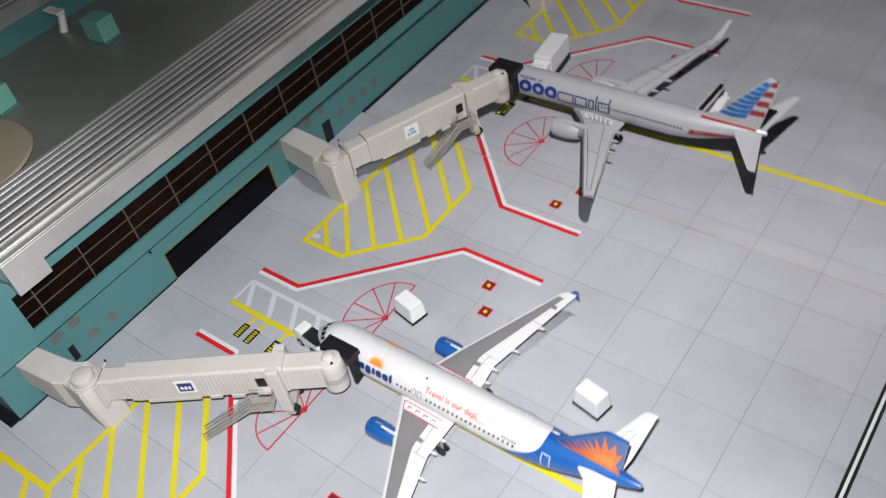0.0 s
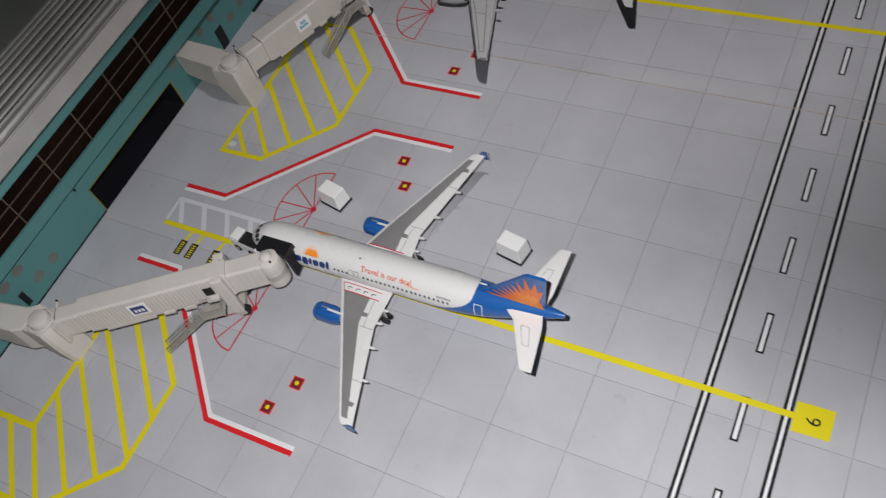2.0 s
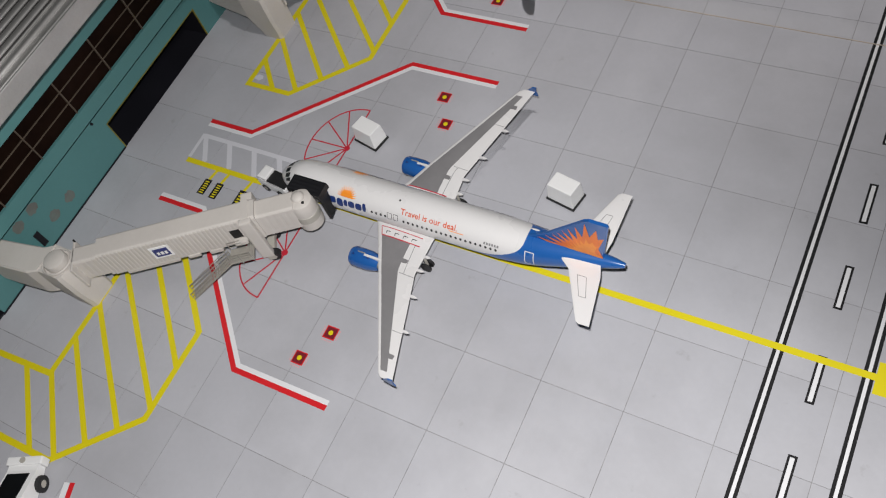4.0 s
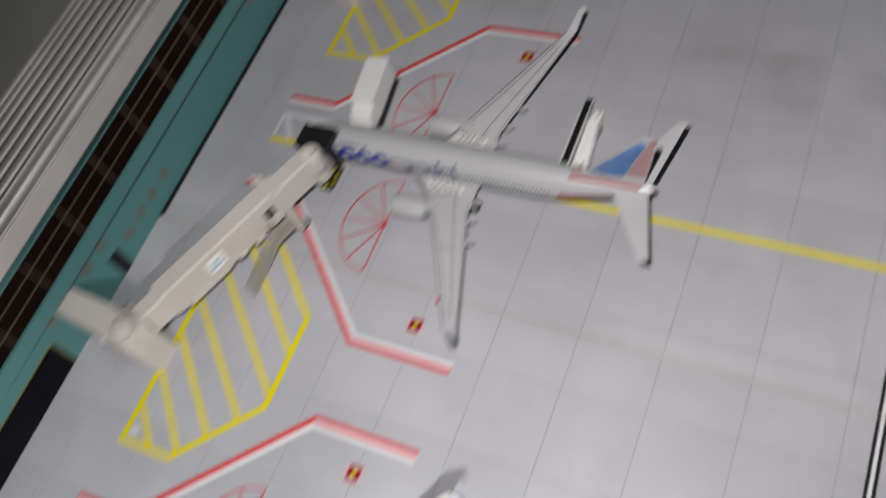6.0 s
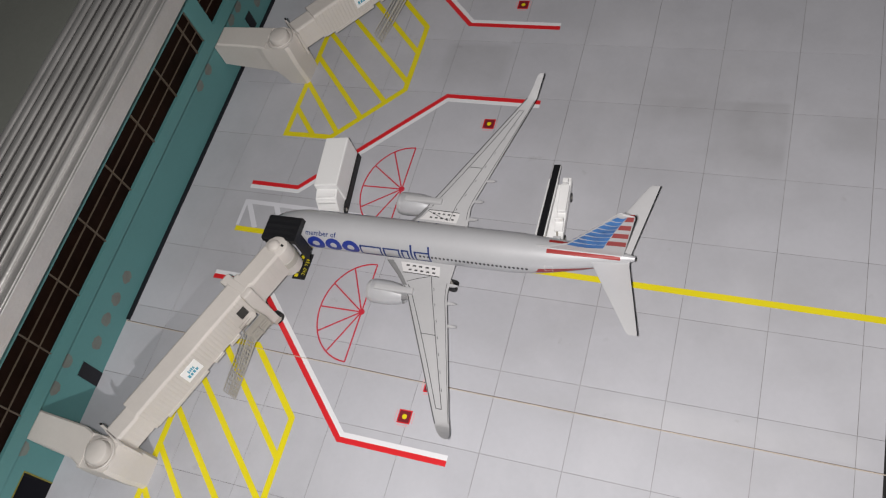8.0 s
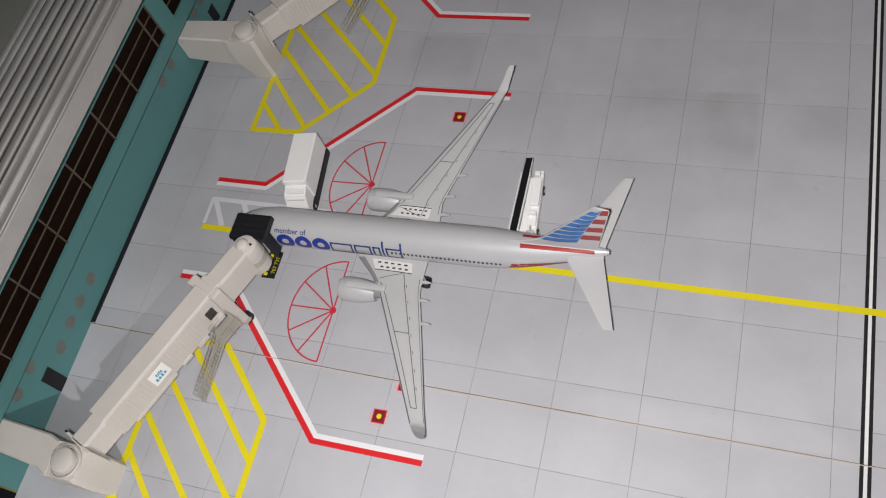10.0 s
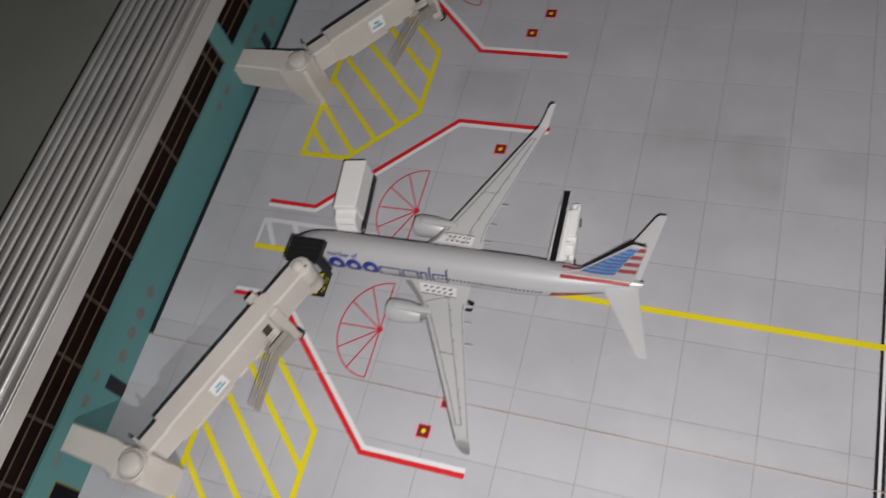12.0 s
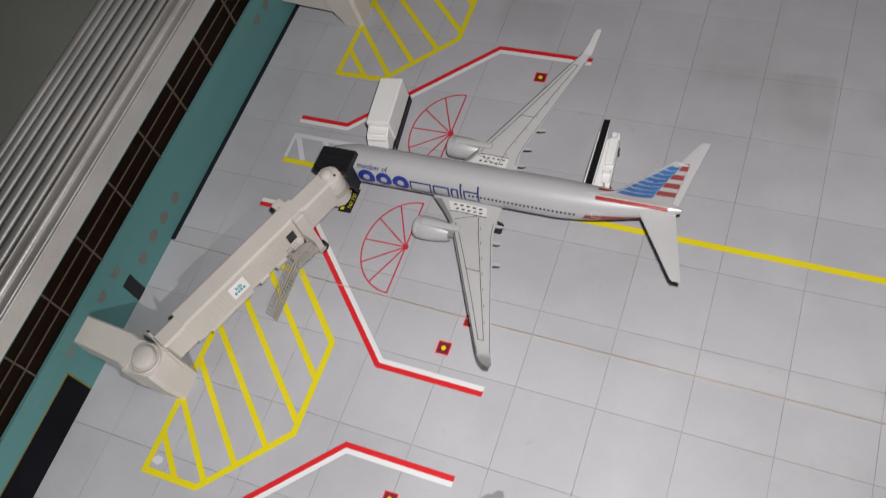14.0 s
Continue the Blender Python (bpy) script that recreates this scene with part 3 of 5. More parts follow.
EAVES_X, EAVES_Z, ROOF_SOUTH = -93.6, 49.2, -43.2
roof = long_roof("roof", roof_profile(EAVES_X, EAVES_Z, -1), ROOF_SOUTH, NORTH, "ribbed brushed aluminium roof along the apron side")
part("roof_lip", box(B(), -95.0, EAVES_X + 0.02, ROOF_SOUTH, -34.0, 44.6, 50.4, 0.1), SILVER, terminal, "plain aluminium end lip of the roof")
# shade below the overhang is put in as a black soffit
part("soffit", box(B(), -117, EAVES_X - 2.4, ROOF_SOUTH + 0.6, NORTH, 47.3, 48.3), NIGHT, terminal, "underside of the eaves, coloured black for its shade")
part("roof_end", ring_loft(B(), [[(x, y, z) for x, z in [(EAVES_X - 3.0, 49.2), (EAVES_X - 8.0, 44.4), (EAVES_X - 15.0, 41.6), (EAVES_X - 22.0, 41.0), (EAVES_X - 30.0, 42.0), (EAVES_X - 30.0, 49.2)]] for y in (ROOF_SOUTH + 0.8, ROOF_SOUTH + 2.4)]), SLATE, terminal, "dark curved end plate under the roof")
part("flat_roof", box(B(), -204, -117, SOUTH, NORTH, 43.0, 46.0), SLATE, terminal, "dark grey glossy flat roof between two ribbed strips")
part("flat_roof", box(B(), -117, FRONT_X + 0.05, SOUTH, ROOF_SOUTH + 0.6, TOP_Z, TOP_Z + 0.3), TEAL, terminal, "teal roof edge")
part("upstand", box(B(), -202, -196, SOUTH, NORTH, 46.0, 53.5), TEAL, terminal, "teal upstand along the flat roof")
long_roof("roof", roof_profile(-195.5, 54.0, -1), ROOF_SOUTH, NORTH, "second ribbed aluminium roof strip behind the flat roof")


def roof_unit(x, y, turn):
    t = thing("roof_unit", "pale teal box standing on the dark flat roof", "roof box", SQUARE @ at(x, y, 46.0, turn), "boxes on the flat roof")
    part("body", box(B(), -4.4, 4.4, -3.4, 3.4, 0.5, 7.8, 0.4), TEAL_LIGHT, t)
    part("base", box(B(), -4.8, 4.8, -3.8, 3.8, 0, 0.5, 0.1), TEAL, t)


roof_unit(-170.1, 44.0, 4)
roof_unit(-169.2, 2.5, 6)
d = thing("roof_dish", "round beige disc lying on the dark flat roof", "disc", SQUARE @ at(-152.3, -22.6, 46.0))
part("dish", turned(B(), [(0.5, 0.2), (19, 0.0), (20.8, 1.0), (21.4, 1.8), (20.8, 2.4), (0.5, 2.8)], k=48), BEIGE, d, smooth=True)
part("foot", turned(B(), [(8, 0.0), (8, 0.4), (7, 0.4)], k=24), SLATE, d)
p = thing("roof_antenna", "small white plastic fitting on the flat roof", "roof fitting", SQUARE @ at(-188.5, 41, 46.0))
part("stem", tube(B(), (0, 0, 0), (1, 2, 7.5), 1.4, 1.1, 12), WHITE, p, smooth=True)
part("plate", box(B(), -4, 4, -1.5, 1.5, 7.4, 8.2, 0.2), WHITE, p)


# ---- passenger bridges ----
def tunnel(bm, x0, x1, half, z0, z1, pitch=1.05, depth=0.055):
    """A tunnel with narrow rounded top edges and fine upright flutes along its sides."""
    def ring(x, d):
        h = half - d
        return [(x, -h, z0), (x, -h, z1 - 0.6), (x, -h + 0.18, z1 - 0.2), (x, -h + 0.6, z1), (x, h - 0.6, z1), (x, h - 0.18, z1 - 0.2), (x, h, z1 - 0.6), (x, h, z0)]
    ribs = max(2, round((x1 - x0) / pitch))
    step = (x1 - x0) / ribs
    rings = [ring(x0, 0)]
    for i in range(ribs):
        a = x0 + step * i
        rings += [ring(a + step * 0.50, 0), ring(a + step * 0.58, depth), ring(a + step * 0.92, depth), ring(a + step, 0)]
    return ring_loft(bm, rings)


def passenger_bridge(x, y, turn, wall_y, reach, label, sticker, stairs_turn, run_length, hood):
    """Tunnels run along +x from the rotunda at (x, y); reach is the length to the cab's middle."""
    t = thing("passenger_bridge", label, "jet bridge", at(x, y, 0, turn), "passenger bridges")
    back = Matrix.Rotation(-radians(turn), 4, "Z")
    # the corridor to the wall keeps the terminal's axes
    wx, wy = WALL_X - radians(ASKEW) * (wall_y - 60) - x + 0.3, wall_y - y
    ring = lambda cx, cy, w, z0, z1: [back @ Vector(c) for c in ((cx, cy - w, z0), (cx, cy + w, z0), (cx, cy + w, z1 - 0.45), (cx, cy + w - 0.45, z1), (cx, cy - w + 0.45, z1), (cx, cy - w, z1 - 0.45))]
    part("corridor", ring_loft(B(), [ring(wx, wy, 3.6, 7.4, 16.2), ring(wx * 0.62, wy * 0.72, 3.75, 6.4, 16.3), ring(wx * 0.30, wy * 0.45, 3.95, 6.0, 16.3), ring(-3.6, 0.0, 4.15, 6.0, 16.3)]), CREAM, t, "off-white corridor block to the terminal wall")
    # the block round the turning drum narrows to the leg; its south side is cut back along a slope
    stack = ((-4.6, 4.4, -3.5, 4.5, 0.0), (-4.6, 4.5, -3.6, 4.5, 2.5), (-4.7, 4.6, -4.15, 4.4, 7.6), (-4.7, 4.6, -4.2, 4.3, 15.2), (-4.5, 4.2, -4.0, 4.1, 16.0))
    block = B()
    lean = lambda z: max(0.0, (7.6 - z)) * 0.36
    ring_loft(block, [[back @ Vector(c) for c in ((x0 + lean(z), y0, z), (x1 - 0.9, y0, z), (x1, y0 + 0.9, z), (x1, y1 - 0.7, z), (x1 - 0.7, y1, z), (x0 + lean(z) + 0.4, y1, z))] for x0, x1, y0, y1, z in stack])
    part("support_foot", block, CREAM, t, "off-white block and sloping foot under the rotunda", smooth=True)
    hub = back @ Vector((0.4, -0.1, 0))
    part("rotunda", turned(B(), [(4.0, 15.4), (4.05, 16.5), (3.85, 16.75), (3.6, 16.6), (3.5, 15.9), (3.05, 15.8), (3.0, 17.2), (2.8, 17.75), (2.3, 18.0), (0.3, 18.1)], x=hub.x, y=hub.y, k=40), CREAM, t, "flat round cap of the turning drum", smooth=True)
    hinge = B()
    box(hinge, 4.5, 5.2, -4.5, 4.5, 8.6, 16.9, 0.25)
    part("hinge_frame", hinge, CREAM, t, "raised frame between rotunda and tunnel")
    part("pin", tube(B(), (5.0, 4.2, 16.7), (5.0, 4.2, 17.5), 0.25, k=8), RUBBER, t)
    end = reach - 2.6
    part("inner_tunnel", tunnel(B(), 4.4, 13.0, 2.55, 9.4, 16.9, 1.4, 0.03), CREAM, t)
    part("outer_tunnel", tunnel(B(), 11.6, end - 8.6, 2.98, 9.2, 17.9), CREAM, t)
    keel = B()
    box(keel, 12.4, end - 9.0, -2.8, 2.8, 8.7, 9.3, 0.1)
    box(keel, 15.4, 29.5, -3.02, 3.02, 7.9, 9.1, 0.15)
    box(keel, 32.0, 35.2, -3.25, 3.25, 8.2, 9.3, 0.15)
    box(keel, 37.6, 41.0, -3.15, 3.15, 7.7, 9.0, 0.15)
    part("keel", keel, CREAM, t, "stepped rails along the tunnel's underside")
    part("cab_tunnel", tunnel(B(), end - 9.0, end + 1.0, 2.75, 9.2, 17.2, 1.6, 0.03), CREAM, t)
    # cab: a round drum with a small dome
    part("cab", turned(B(), [(2.9, 6.9), (3.2, 7.2), (3.3, 13.6), (3.3, 15.9), (3.05, 16.6), (2.4, 16.95), (0.3, 17.05)], x=reach, k=40), CREAM, t, smooth=True)
    part("cab_band", turned(B(), [(3.25, 10.2), (3.36, 10.3), (3.38, 12.4), (3.27, 12.5)], x=reach, k=40), CREAM_DARK, t, "grey window band of the cab", smooth=True)
    part("cab_dome", turned(B(), [(1.75, 16.7), (1.7, 17.2), (1.4, 17.7), (0.9, 17.95), (0.1, 18.05)], x=reach - 0.2, y=0.3, k=28), CREAM, t, smooth=True)
    part("cab_hatch", box(B(), reach + 0.7, reach + 1.3, -2.0, -1.4, 15.8, 17.3, 0.1), RUBBER, t, "tiny black fitting on the cab")
    part("roof_stud", tube(B(), (end - 3.0, 2.9, 15.6), (end - 3.0, 3.5, 15.6), 0.32, k=8), RUBBER, t, "small black stud on the tunnel's far side")
    # bellows against the aircraft
    face = Matrix.Translation((reach, 0, 0)) @ Matrix.Rotation(radians(90 - turn), 4, "Z")
    bm = B()
    for i in range(5):
        g = 0.12 * (i % 2)
        prof = [(-4.6 + g, 7.2), (-4.6 + g, 15.2 - g), (-3.9, 15.9 - g), (4.5, 15.9 - g), (5.1 - g, 15.2 - g), (5.1 - g, 7.2)]
        hole = [(4.2, 7.2), (4.2, 14.4), (3.7, 14.9), (-3.1, 14.9), (-3.7, 14.4), (-3.7, 7.2)]
        x0 = 2.2 + 0.62 * i
        ring_loft(bm, [[face @ Vector((xx, py + 0.10 * i, pz)) for py, pz in prof + hole] for xx in (x0, x0 + 0.66)])
    part("bellows", bm, BELLOWS, t, "black folding bellows against the aircraft door")
    rows, n = [], 9
    for i in range(n):
        xx = 2.0 + (hood - 2.0) * i / (n - 1)
        zz = 16.75 - 0.05 * i + (0.07 if i % 2 else 0.0)
        rows.append([face @ Vector(c) for c in ((xx, -4.75 + 0.05 * i, zz - 1.6), (xx, -4.5 + 0.05 * i, zz - 0.1), (xx, 5.0 + 0.04 * i, zz), (xx, 5.25 + 0.04 * i, zz - 1.6))])
    part("bellows_roof", ring_loft(B(), rows), BELLOWS, t, "black pleated roof of the bellows")
    # lifting columns with wheels
    dx = end - 11.0
    col = part("drive_column", box(box(B(), dx - 1.6, dx + 1.6, -4.5, -2.7, 2.4, 18.1, 0.45), dx - 1.6, dx + 1.4, 2.7, 6.2, 6.0, 16.6, 0.4), CREAM, t, "off-white lifting columns beside the tunnel")
    part("column_strap", box(B(), dx - 0.9, dx + 0.9, -2.95, 2.95, 17.7, 18.15, 0.12), CREAM, col)
    part("axle", box(B(), dx - 0.4, dx + 1.6, -4.4, 4.4, 0.9, 2.6, 0.2), CREAM_DARK, col)
    for s in (-1, 1):
        w = part("wheel", tube(B(), (dx + 1.3, s * 3.3 - 0.9, 1.55), (dx + 1.3, s * 3.3 + 0.9, 1.55), 1.55, k=20), RUBBER, col, "black drive wheel")
        part("hub", tube(B(), (dx + 1.3, s * 3.3 - 0.95, 1.55), (dx + 1.3, s * 3.3 + 0.95, 1.55), 0.55, k=12), CREAM_DARK, w)
    # hatch, label and service stair on the right-hand side
    hx = end - 15.0
    part("service_door", box(B(), hx - 1.25, hx + 1.25, -3.12, -2.95, 11.6, 14.8, 0.04), GLASS_DARK, t, "dark hatch above the service stair")
    part("door_sill", box(B(), hx - 1.6, hx + 1.9, -4.2, -2.9, 9.6, 10.9, 0.2), CREAM, t, "white block under the hatch")
    lab = part("label", box(B(), 24.6, 29.6, -3.08, -2.95, 11.2, 15.8), WHITE, t, "white label with small print")
    bm = B()
    if sticker is LABEL_BLUE:
        box(bm, 25.2, 29.0, -3.12, -3.06, 11.8, 15.0)
    else:
        for a, b, q in ((25.4, 28.8, 12.2), (26.2, 28.2, 13.6)):
            for i in range(4):
                w = (b - a) / 4
                box(bm, a + w * i, a + w * i + w * 0.72, -3.12, -3.06, q, q + (0.9 if i % 2 else 1.1))
    part("print", bm, sticker, lab)
    if sticker is LABEL_BLUE:
        bm = B()
        for i in range(3):
            box(bm, 25.8 + i, 26.5 + i, -3.15, -3.11, 12.5, 13.7)
        part("print_bars", bm, WHITE, lab)
    stair = part("service_stair", box(B(), hx - 3.4, hx + 2.8, -8.6, -4.2, 8.85, 9.0), STEEL, t, "etched metal service stair with railings")
    legs = B()
    for px, py in ((hx + 2.7, -8.5), (hx + 2.7, -4.4), (hx - 0.3, -8.5), (hx - 3.2, -4.4)):
        tube(legs, (px, py, 8.2), (px, py, 12.2), 0.13, k=6)
    for z in (10.2, 11.2, 12.2):
        tube(legs, (hx + 2.7, -8.5, z), (hx + 2.7, -4.4, z), 0.10, k=6)
        tube(legs, (hx - 2.6, -8.5, z), (hx + 2.7, -8.5, z), 0.10, k=6)
        tube(legs, (hx - 3.2, -4.4, z), (hx + 0.2, -4.4, z), 0.10, k=6)
    part("platform_rail", legs, STEEL, stair)
    a = Vector((hx - 3.2, -6.9, 8.9))
    run = Matrix.Rotation(radians(stairs_turn), 3, "Z") @ Vector((-run_length, 0, 0))
    across = Vector((-run.y, run.x, 0)).normalized()
    foot_at = a + run + Vector((0, 0, -8.7))
    for s in (-1, 1):
        o = across * (1.3 * s)
        bm = B()
        tube(bm, a + o, foot_at + o, 0.20, k=6)
        part("stringer", bm, STEEL, stair)
        bm = B()
        for z in (1.3, 2.6):
            tube(bm, a + o + Vector((0, 0, z)), foot_at + o + Vector((0, 0, z)), 0.12, k=6)
        for i in range(15):
            c = a + o + (foot_at - a) * (i / 14)
            tube(bm, c, c + Vector((0, 0, 2.6)), 0.09, k=6)
        part("hand_rail", bm, STEEL, stair)
    for i in range(16):
        c = a + (foot_at - a) * ((i + 0.6) / 16.2)
        rot = Matrix.Translation(c) @ Matrix.Rotation(math.atan2(run.y, run.x), 4, "Z")
        part("step", box(B(), -0.24, 0.24, -1.25, 1.25, -0.05, 0.05, turn=rot), STEEL, stair)
    return t


passenger_bridge(-88.2, -43.4, 34.0, -46.8, 64.3, "off-white model passenger bridge docked at a white aircraft", LABEL_BLUE, 8, 14.2, 6.4)
passenger_bridge(-88.2, 54.0, 67.2, 57.0, 62.8, "off-white model passenger bridge docked at a silver aircraft", LABEL_CYAN, 2, 14.0, 9.0)
passenger_bridge(-90.7, 180.0, 49.5, 180.6, 60.0, "off-white model passenger bridge at an empty stand", LABEL_CYAN, 4, 14.0, 6.4)


# ---- aircraft ----
def smooth_line(rows, n):
    """Evenly resampled rows, rounded between the given ones."""
    rows = np.array(rows, float)
    x = rows[:, 0]
    d = np.gradient(rows[:, 1:], x, axis=0)
    out = []
    for q in np.linspace(x[0], x[-1], n):
        i = min(max(np.searchsorted(x, q) - 1, 0), len(x) - 2)
        h = x[i + 1] - x[i]
        s = (q - x[i]) / h
        a, b = rows[i, 1:], rows[i + 1, 1:]
        m = (b - a) / h
        d0 = np.where(d[i] * m > 0, np.minimum(abs(d[i]), 3 * abs(m)) * np.sign(m), 0)
        d1 = np.where(d[i + 1] * m > 0, np.minimum(abs(d[i + 1]), 3 * abs(m)) * np.sign(m), 0)
        out.append([q, *((2 * s ** 3 - 3 * s ** 2 + 1) * a + (s ** 3 - 2 * s ** 2 + s) * h * d0 + (3 * s ** 2 - 2 * s ** 3) * b + (s ** 3 - s ** 2) * h * d1)])
    return np.array(out)


class Body:
    """A fuselage: rows of (x, half width, half height, middle height)."""

    def __init__(self, rows):
        self.rows = smooth_line(rows, 90)

    def at(self, x):
        return [np.interp(x, self.rows[:, 0], self.rows[:, i]) for i in (1, 2, 3)]

    def mesh(self, k=40):
        xs = self.rows[:, 0]
        bm = B()
        ring_loft(bm, [[(x, w * math.sin(math.tau * i / k), c + h * math.cos(math.tau * i / k)) for i in range(k)] for x, w, h, c in self.rows])
        return bm

    def spot(self, x, arc, side, lift=0.05):
        """The place arc millimetres round from the top on one side (-1: the right-hand side seen along +x)."""
        w, h, c = self.at(x)
        a = arc / max(0.4, (w + h) / 2)
        return (x, side * (w + lift) * math.sin(a), c + (h + lift) * math.cos(a))


class Wing:
    """A wing: rows of (y, leading edge x, trailing edge x, height, thickness share)."""

    def __init__(self, rows, side):
        self.rows, self.side = np.array(rows, float), side

    def spot(self, y, c, top=True, lift=0.0):
        le, te, z, th = [np.interp(y, self.rows[:, 0], self.rows[:, i]) for i in range(1, 5)]
        chord = te - le
        t = th * chord * (1.4845 * math.sqrt(max(c, 0)) - 0.63 * c - 1.758 * c ** 2 + 1.4215 * c ** 3 - 0.5075 * c ** 4) * 2
        return (le + c * chord, self.side * y, z + (t * 0.75 if top else -t * 0.35) + lift)

    def mesh(self, n=14):
        cs = [0.5 - 0.5 * math.cos(math.pi * i / n) for i in range(n + 1)]
        ys = []
        for a, b in zip(self.rows[:, 0], self.rows[1:, 0]):
            ys += list(np.linspace(a, b, 5)[:-1])
        ys.append(self.rows[-1, 0])
        bm = B()
        ring_loft(bm, [[self.spot(y, c) for c in cs] + [self.spot(y, c, False) for c in cs[-2:0:-1]] for y in ys])
        return bm

    def sheet(self, bm, y0, y1, c00, c01, c10, c11, lift=0.04, ny=10, nc=6):
        """A panel on the upper side from share c00..c01 of the chord at y0 to c10..c11 at y1."""
        v = []
        for j in range(ny + 1):
            s = j / ny
            a, b = c00 + (c10 - c00) * s, c01 + (c11 - c01) * s
            v.append([bm.verts.new(self.spot(y0 + (y1 - y0) * s, a + (b - a) * i / nc, True, lift)) for i in range(nc + 1)])
        for j in range(ny):
            for i in range(nc):
                bm.faces.new((v[j][i], v[j][i + 1], v[j + 1][i + 1], v[j + 1][i]))
        return bm

    def line(self, bm, y0, c0, y1, c1, width=0.2, lift=0.06, n=14):
        """A thin printed line on the upper side."""
        pts = [Vector(self.spot(y0 + (y1 - y0) * i / n, c0 + (c1 - c0) * i / n, True, lift)) for i in range(n + 1)]
        side = Vector((0, 0, 1)).cross(pts[-1] - pts[0]).normalized() * (width / 2)
        v = [(bm.verts.new(p - side), bm.verts.new(p + side)) for p in pts]
        for a, b in zip(v, v[1:]):
            bm.faces.new((a[0], a[1], b[1], b[0]))
        return bm


def upright_fin(outline, thick):
    """A tail fin from its outline in x and z, lens-shaped in plan."""
    bm = B()
    cx = sum(p[0] for p in outline) / len(outline)
    k = len(outline)
    layers = []
    for s, f in ((-1, 0.965), (-0.6, 1.0), (0.6, 1.0), (1, 0.965)):
        layers.append([bm.verts.new((cx + (x - cx) * f, s * thick / 2, z)) for x, z in outline])
    for a, b in zip(layers, layers[1:]):
        for i in range(k):
            bm.faces.new((a[i], a[(i + 1) % k], b[(i + 1) % k], b[i]))
    bm.faces.new(layers[0])
    bm.faces.new(layers[-1][::-1])
    return bm


def flat_on_fin(bm, outline, y):
    bm.faces.new([bm.verts.new((x, y, z)) for x, z in outline])
    return bm


def engine(parent, x, y, z, r, length, mat, lip, label):
    prof = [(0.78, 0.25), (0.9, 0.0), (1.0, 0.6), (1.06, 2.2), (1.04, 5.0), (0.9, length * 0.8), (0.74, length)]
    k = 28
    ring = lambda f, d: [(x + d, y + r * f * math.cos(math.tau * i / k), z + r * f * math.sin(math.tau * i / k)) for i in range(k)]
    e = part("engine", ring_loft(B(), [ring(0.74, 3.0)] + [ring(f, d) for f, d in prof] + [ring(0.6, length - 0.4)]), mat, parent, label, smooth=True)
    part("inlet_lip", ring_loft(B(), [ring(0.80, 0.5), ring(0.9, -0.06), ring(1.02, 0.5), ring(1.04, 0.95), ring(0.82, 0.95)]), lip, e, smooth=True)
    part("fan", ring_loft(B(), [ring(0.74, 2.0), ring(0.74, 2.2)]), RUBBER, e, smooth=True)
    part("exhaust_cone", tube(B(), (x + length - 0.6, y, z), (x + length + 2.4, y, z), r * 0.55, r * 0.25, 16), SLAT, e, smooth=True)
    return e


def gear(parent, x, y, top, r, pair=0.75):
    g = part("landing_gear", tube(B(), (x, y, r), (x, y, top), 0.35, k=8), CREAM_DARK, parent, "small undercarriage leg with black wheels")
    for s in (-1, 1):
        part("wheel", tube(B(), (x, y + s * pair - 0.32, r), (x, y + s * pair + 0.32, r), r, k=16), RUBBER, g)


def windows(parent, body, x0, x1, pitch, arc, size, mat, skip=()):
    for side in (-1, 1):
        bm = B()
        x = x0
        while x < x1:
            if not any(a < x < b for a, b in skip):
                pts = disc(0, 0, size, 8)
                skin(bm, pts, [tuple(range(8))], lambda p, q: body.spot(x + p * 0.8, arc - q, side, 0.07))
            x += pitch
        part("cabin_windows", bm, mat, parent, "row of small dark cabin windows")


def word_on_body(parent, name, body, text, size, x, arc, mat, side=-1, label=""):
    pts, faces = letters(text, size, 0.012)
    place = (lambda p, q: body.spot(x + p, arc - q, side, 0.06)) if side < 0 else (lambda p, q: body.spot(x - p, arc - q, side, 0.06))
    return part(name, skin(B(), pts, faces, place), mat, parent, label)


def door_outline(parent, body, x0, x1, a0, a1, mat, w=0.16):
    for side in (-1, 1):
        bm = B()
        for p in (patch(x0, x1, a0, a0 + w, 4, 1), patch(x0, x1, a1 - w, a1, 4, 1), patch(x0, x0 + w, a0, a1, 1, 6), patch(x1 - w, x1, a0, a1, 1, 6)):
            skin(bm, *p, lambda q, s: body.spot(q, s, side, 0.06))
        part("door_outline", bm, mat, parent, "thin printed outline of a cabin door")


def fin_reach(outline, x, z, deg):
    """How far the outline lies from (x, z) in one direction."""
    c, n = math.cos(radians(deg)), math.sin(radians(deg))
    best = 0.0
    for (x0, z0), (x1, z1) in zip(outline, outline[1:] + outline[:1]):
        det = c * (z0 - z1) - n * (x0 - x1)
        if abs(det) > 1e-9:
            r = ((x0 - x) * (z0 - z1) - (z0 - z) * (x0 - x1)) / det
            q = (c * (z0 - z) - n * (x0 - x)) / det
            if 0 <= q <= 1 and r > best:
                best = r
    return best


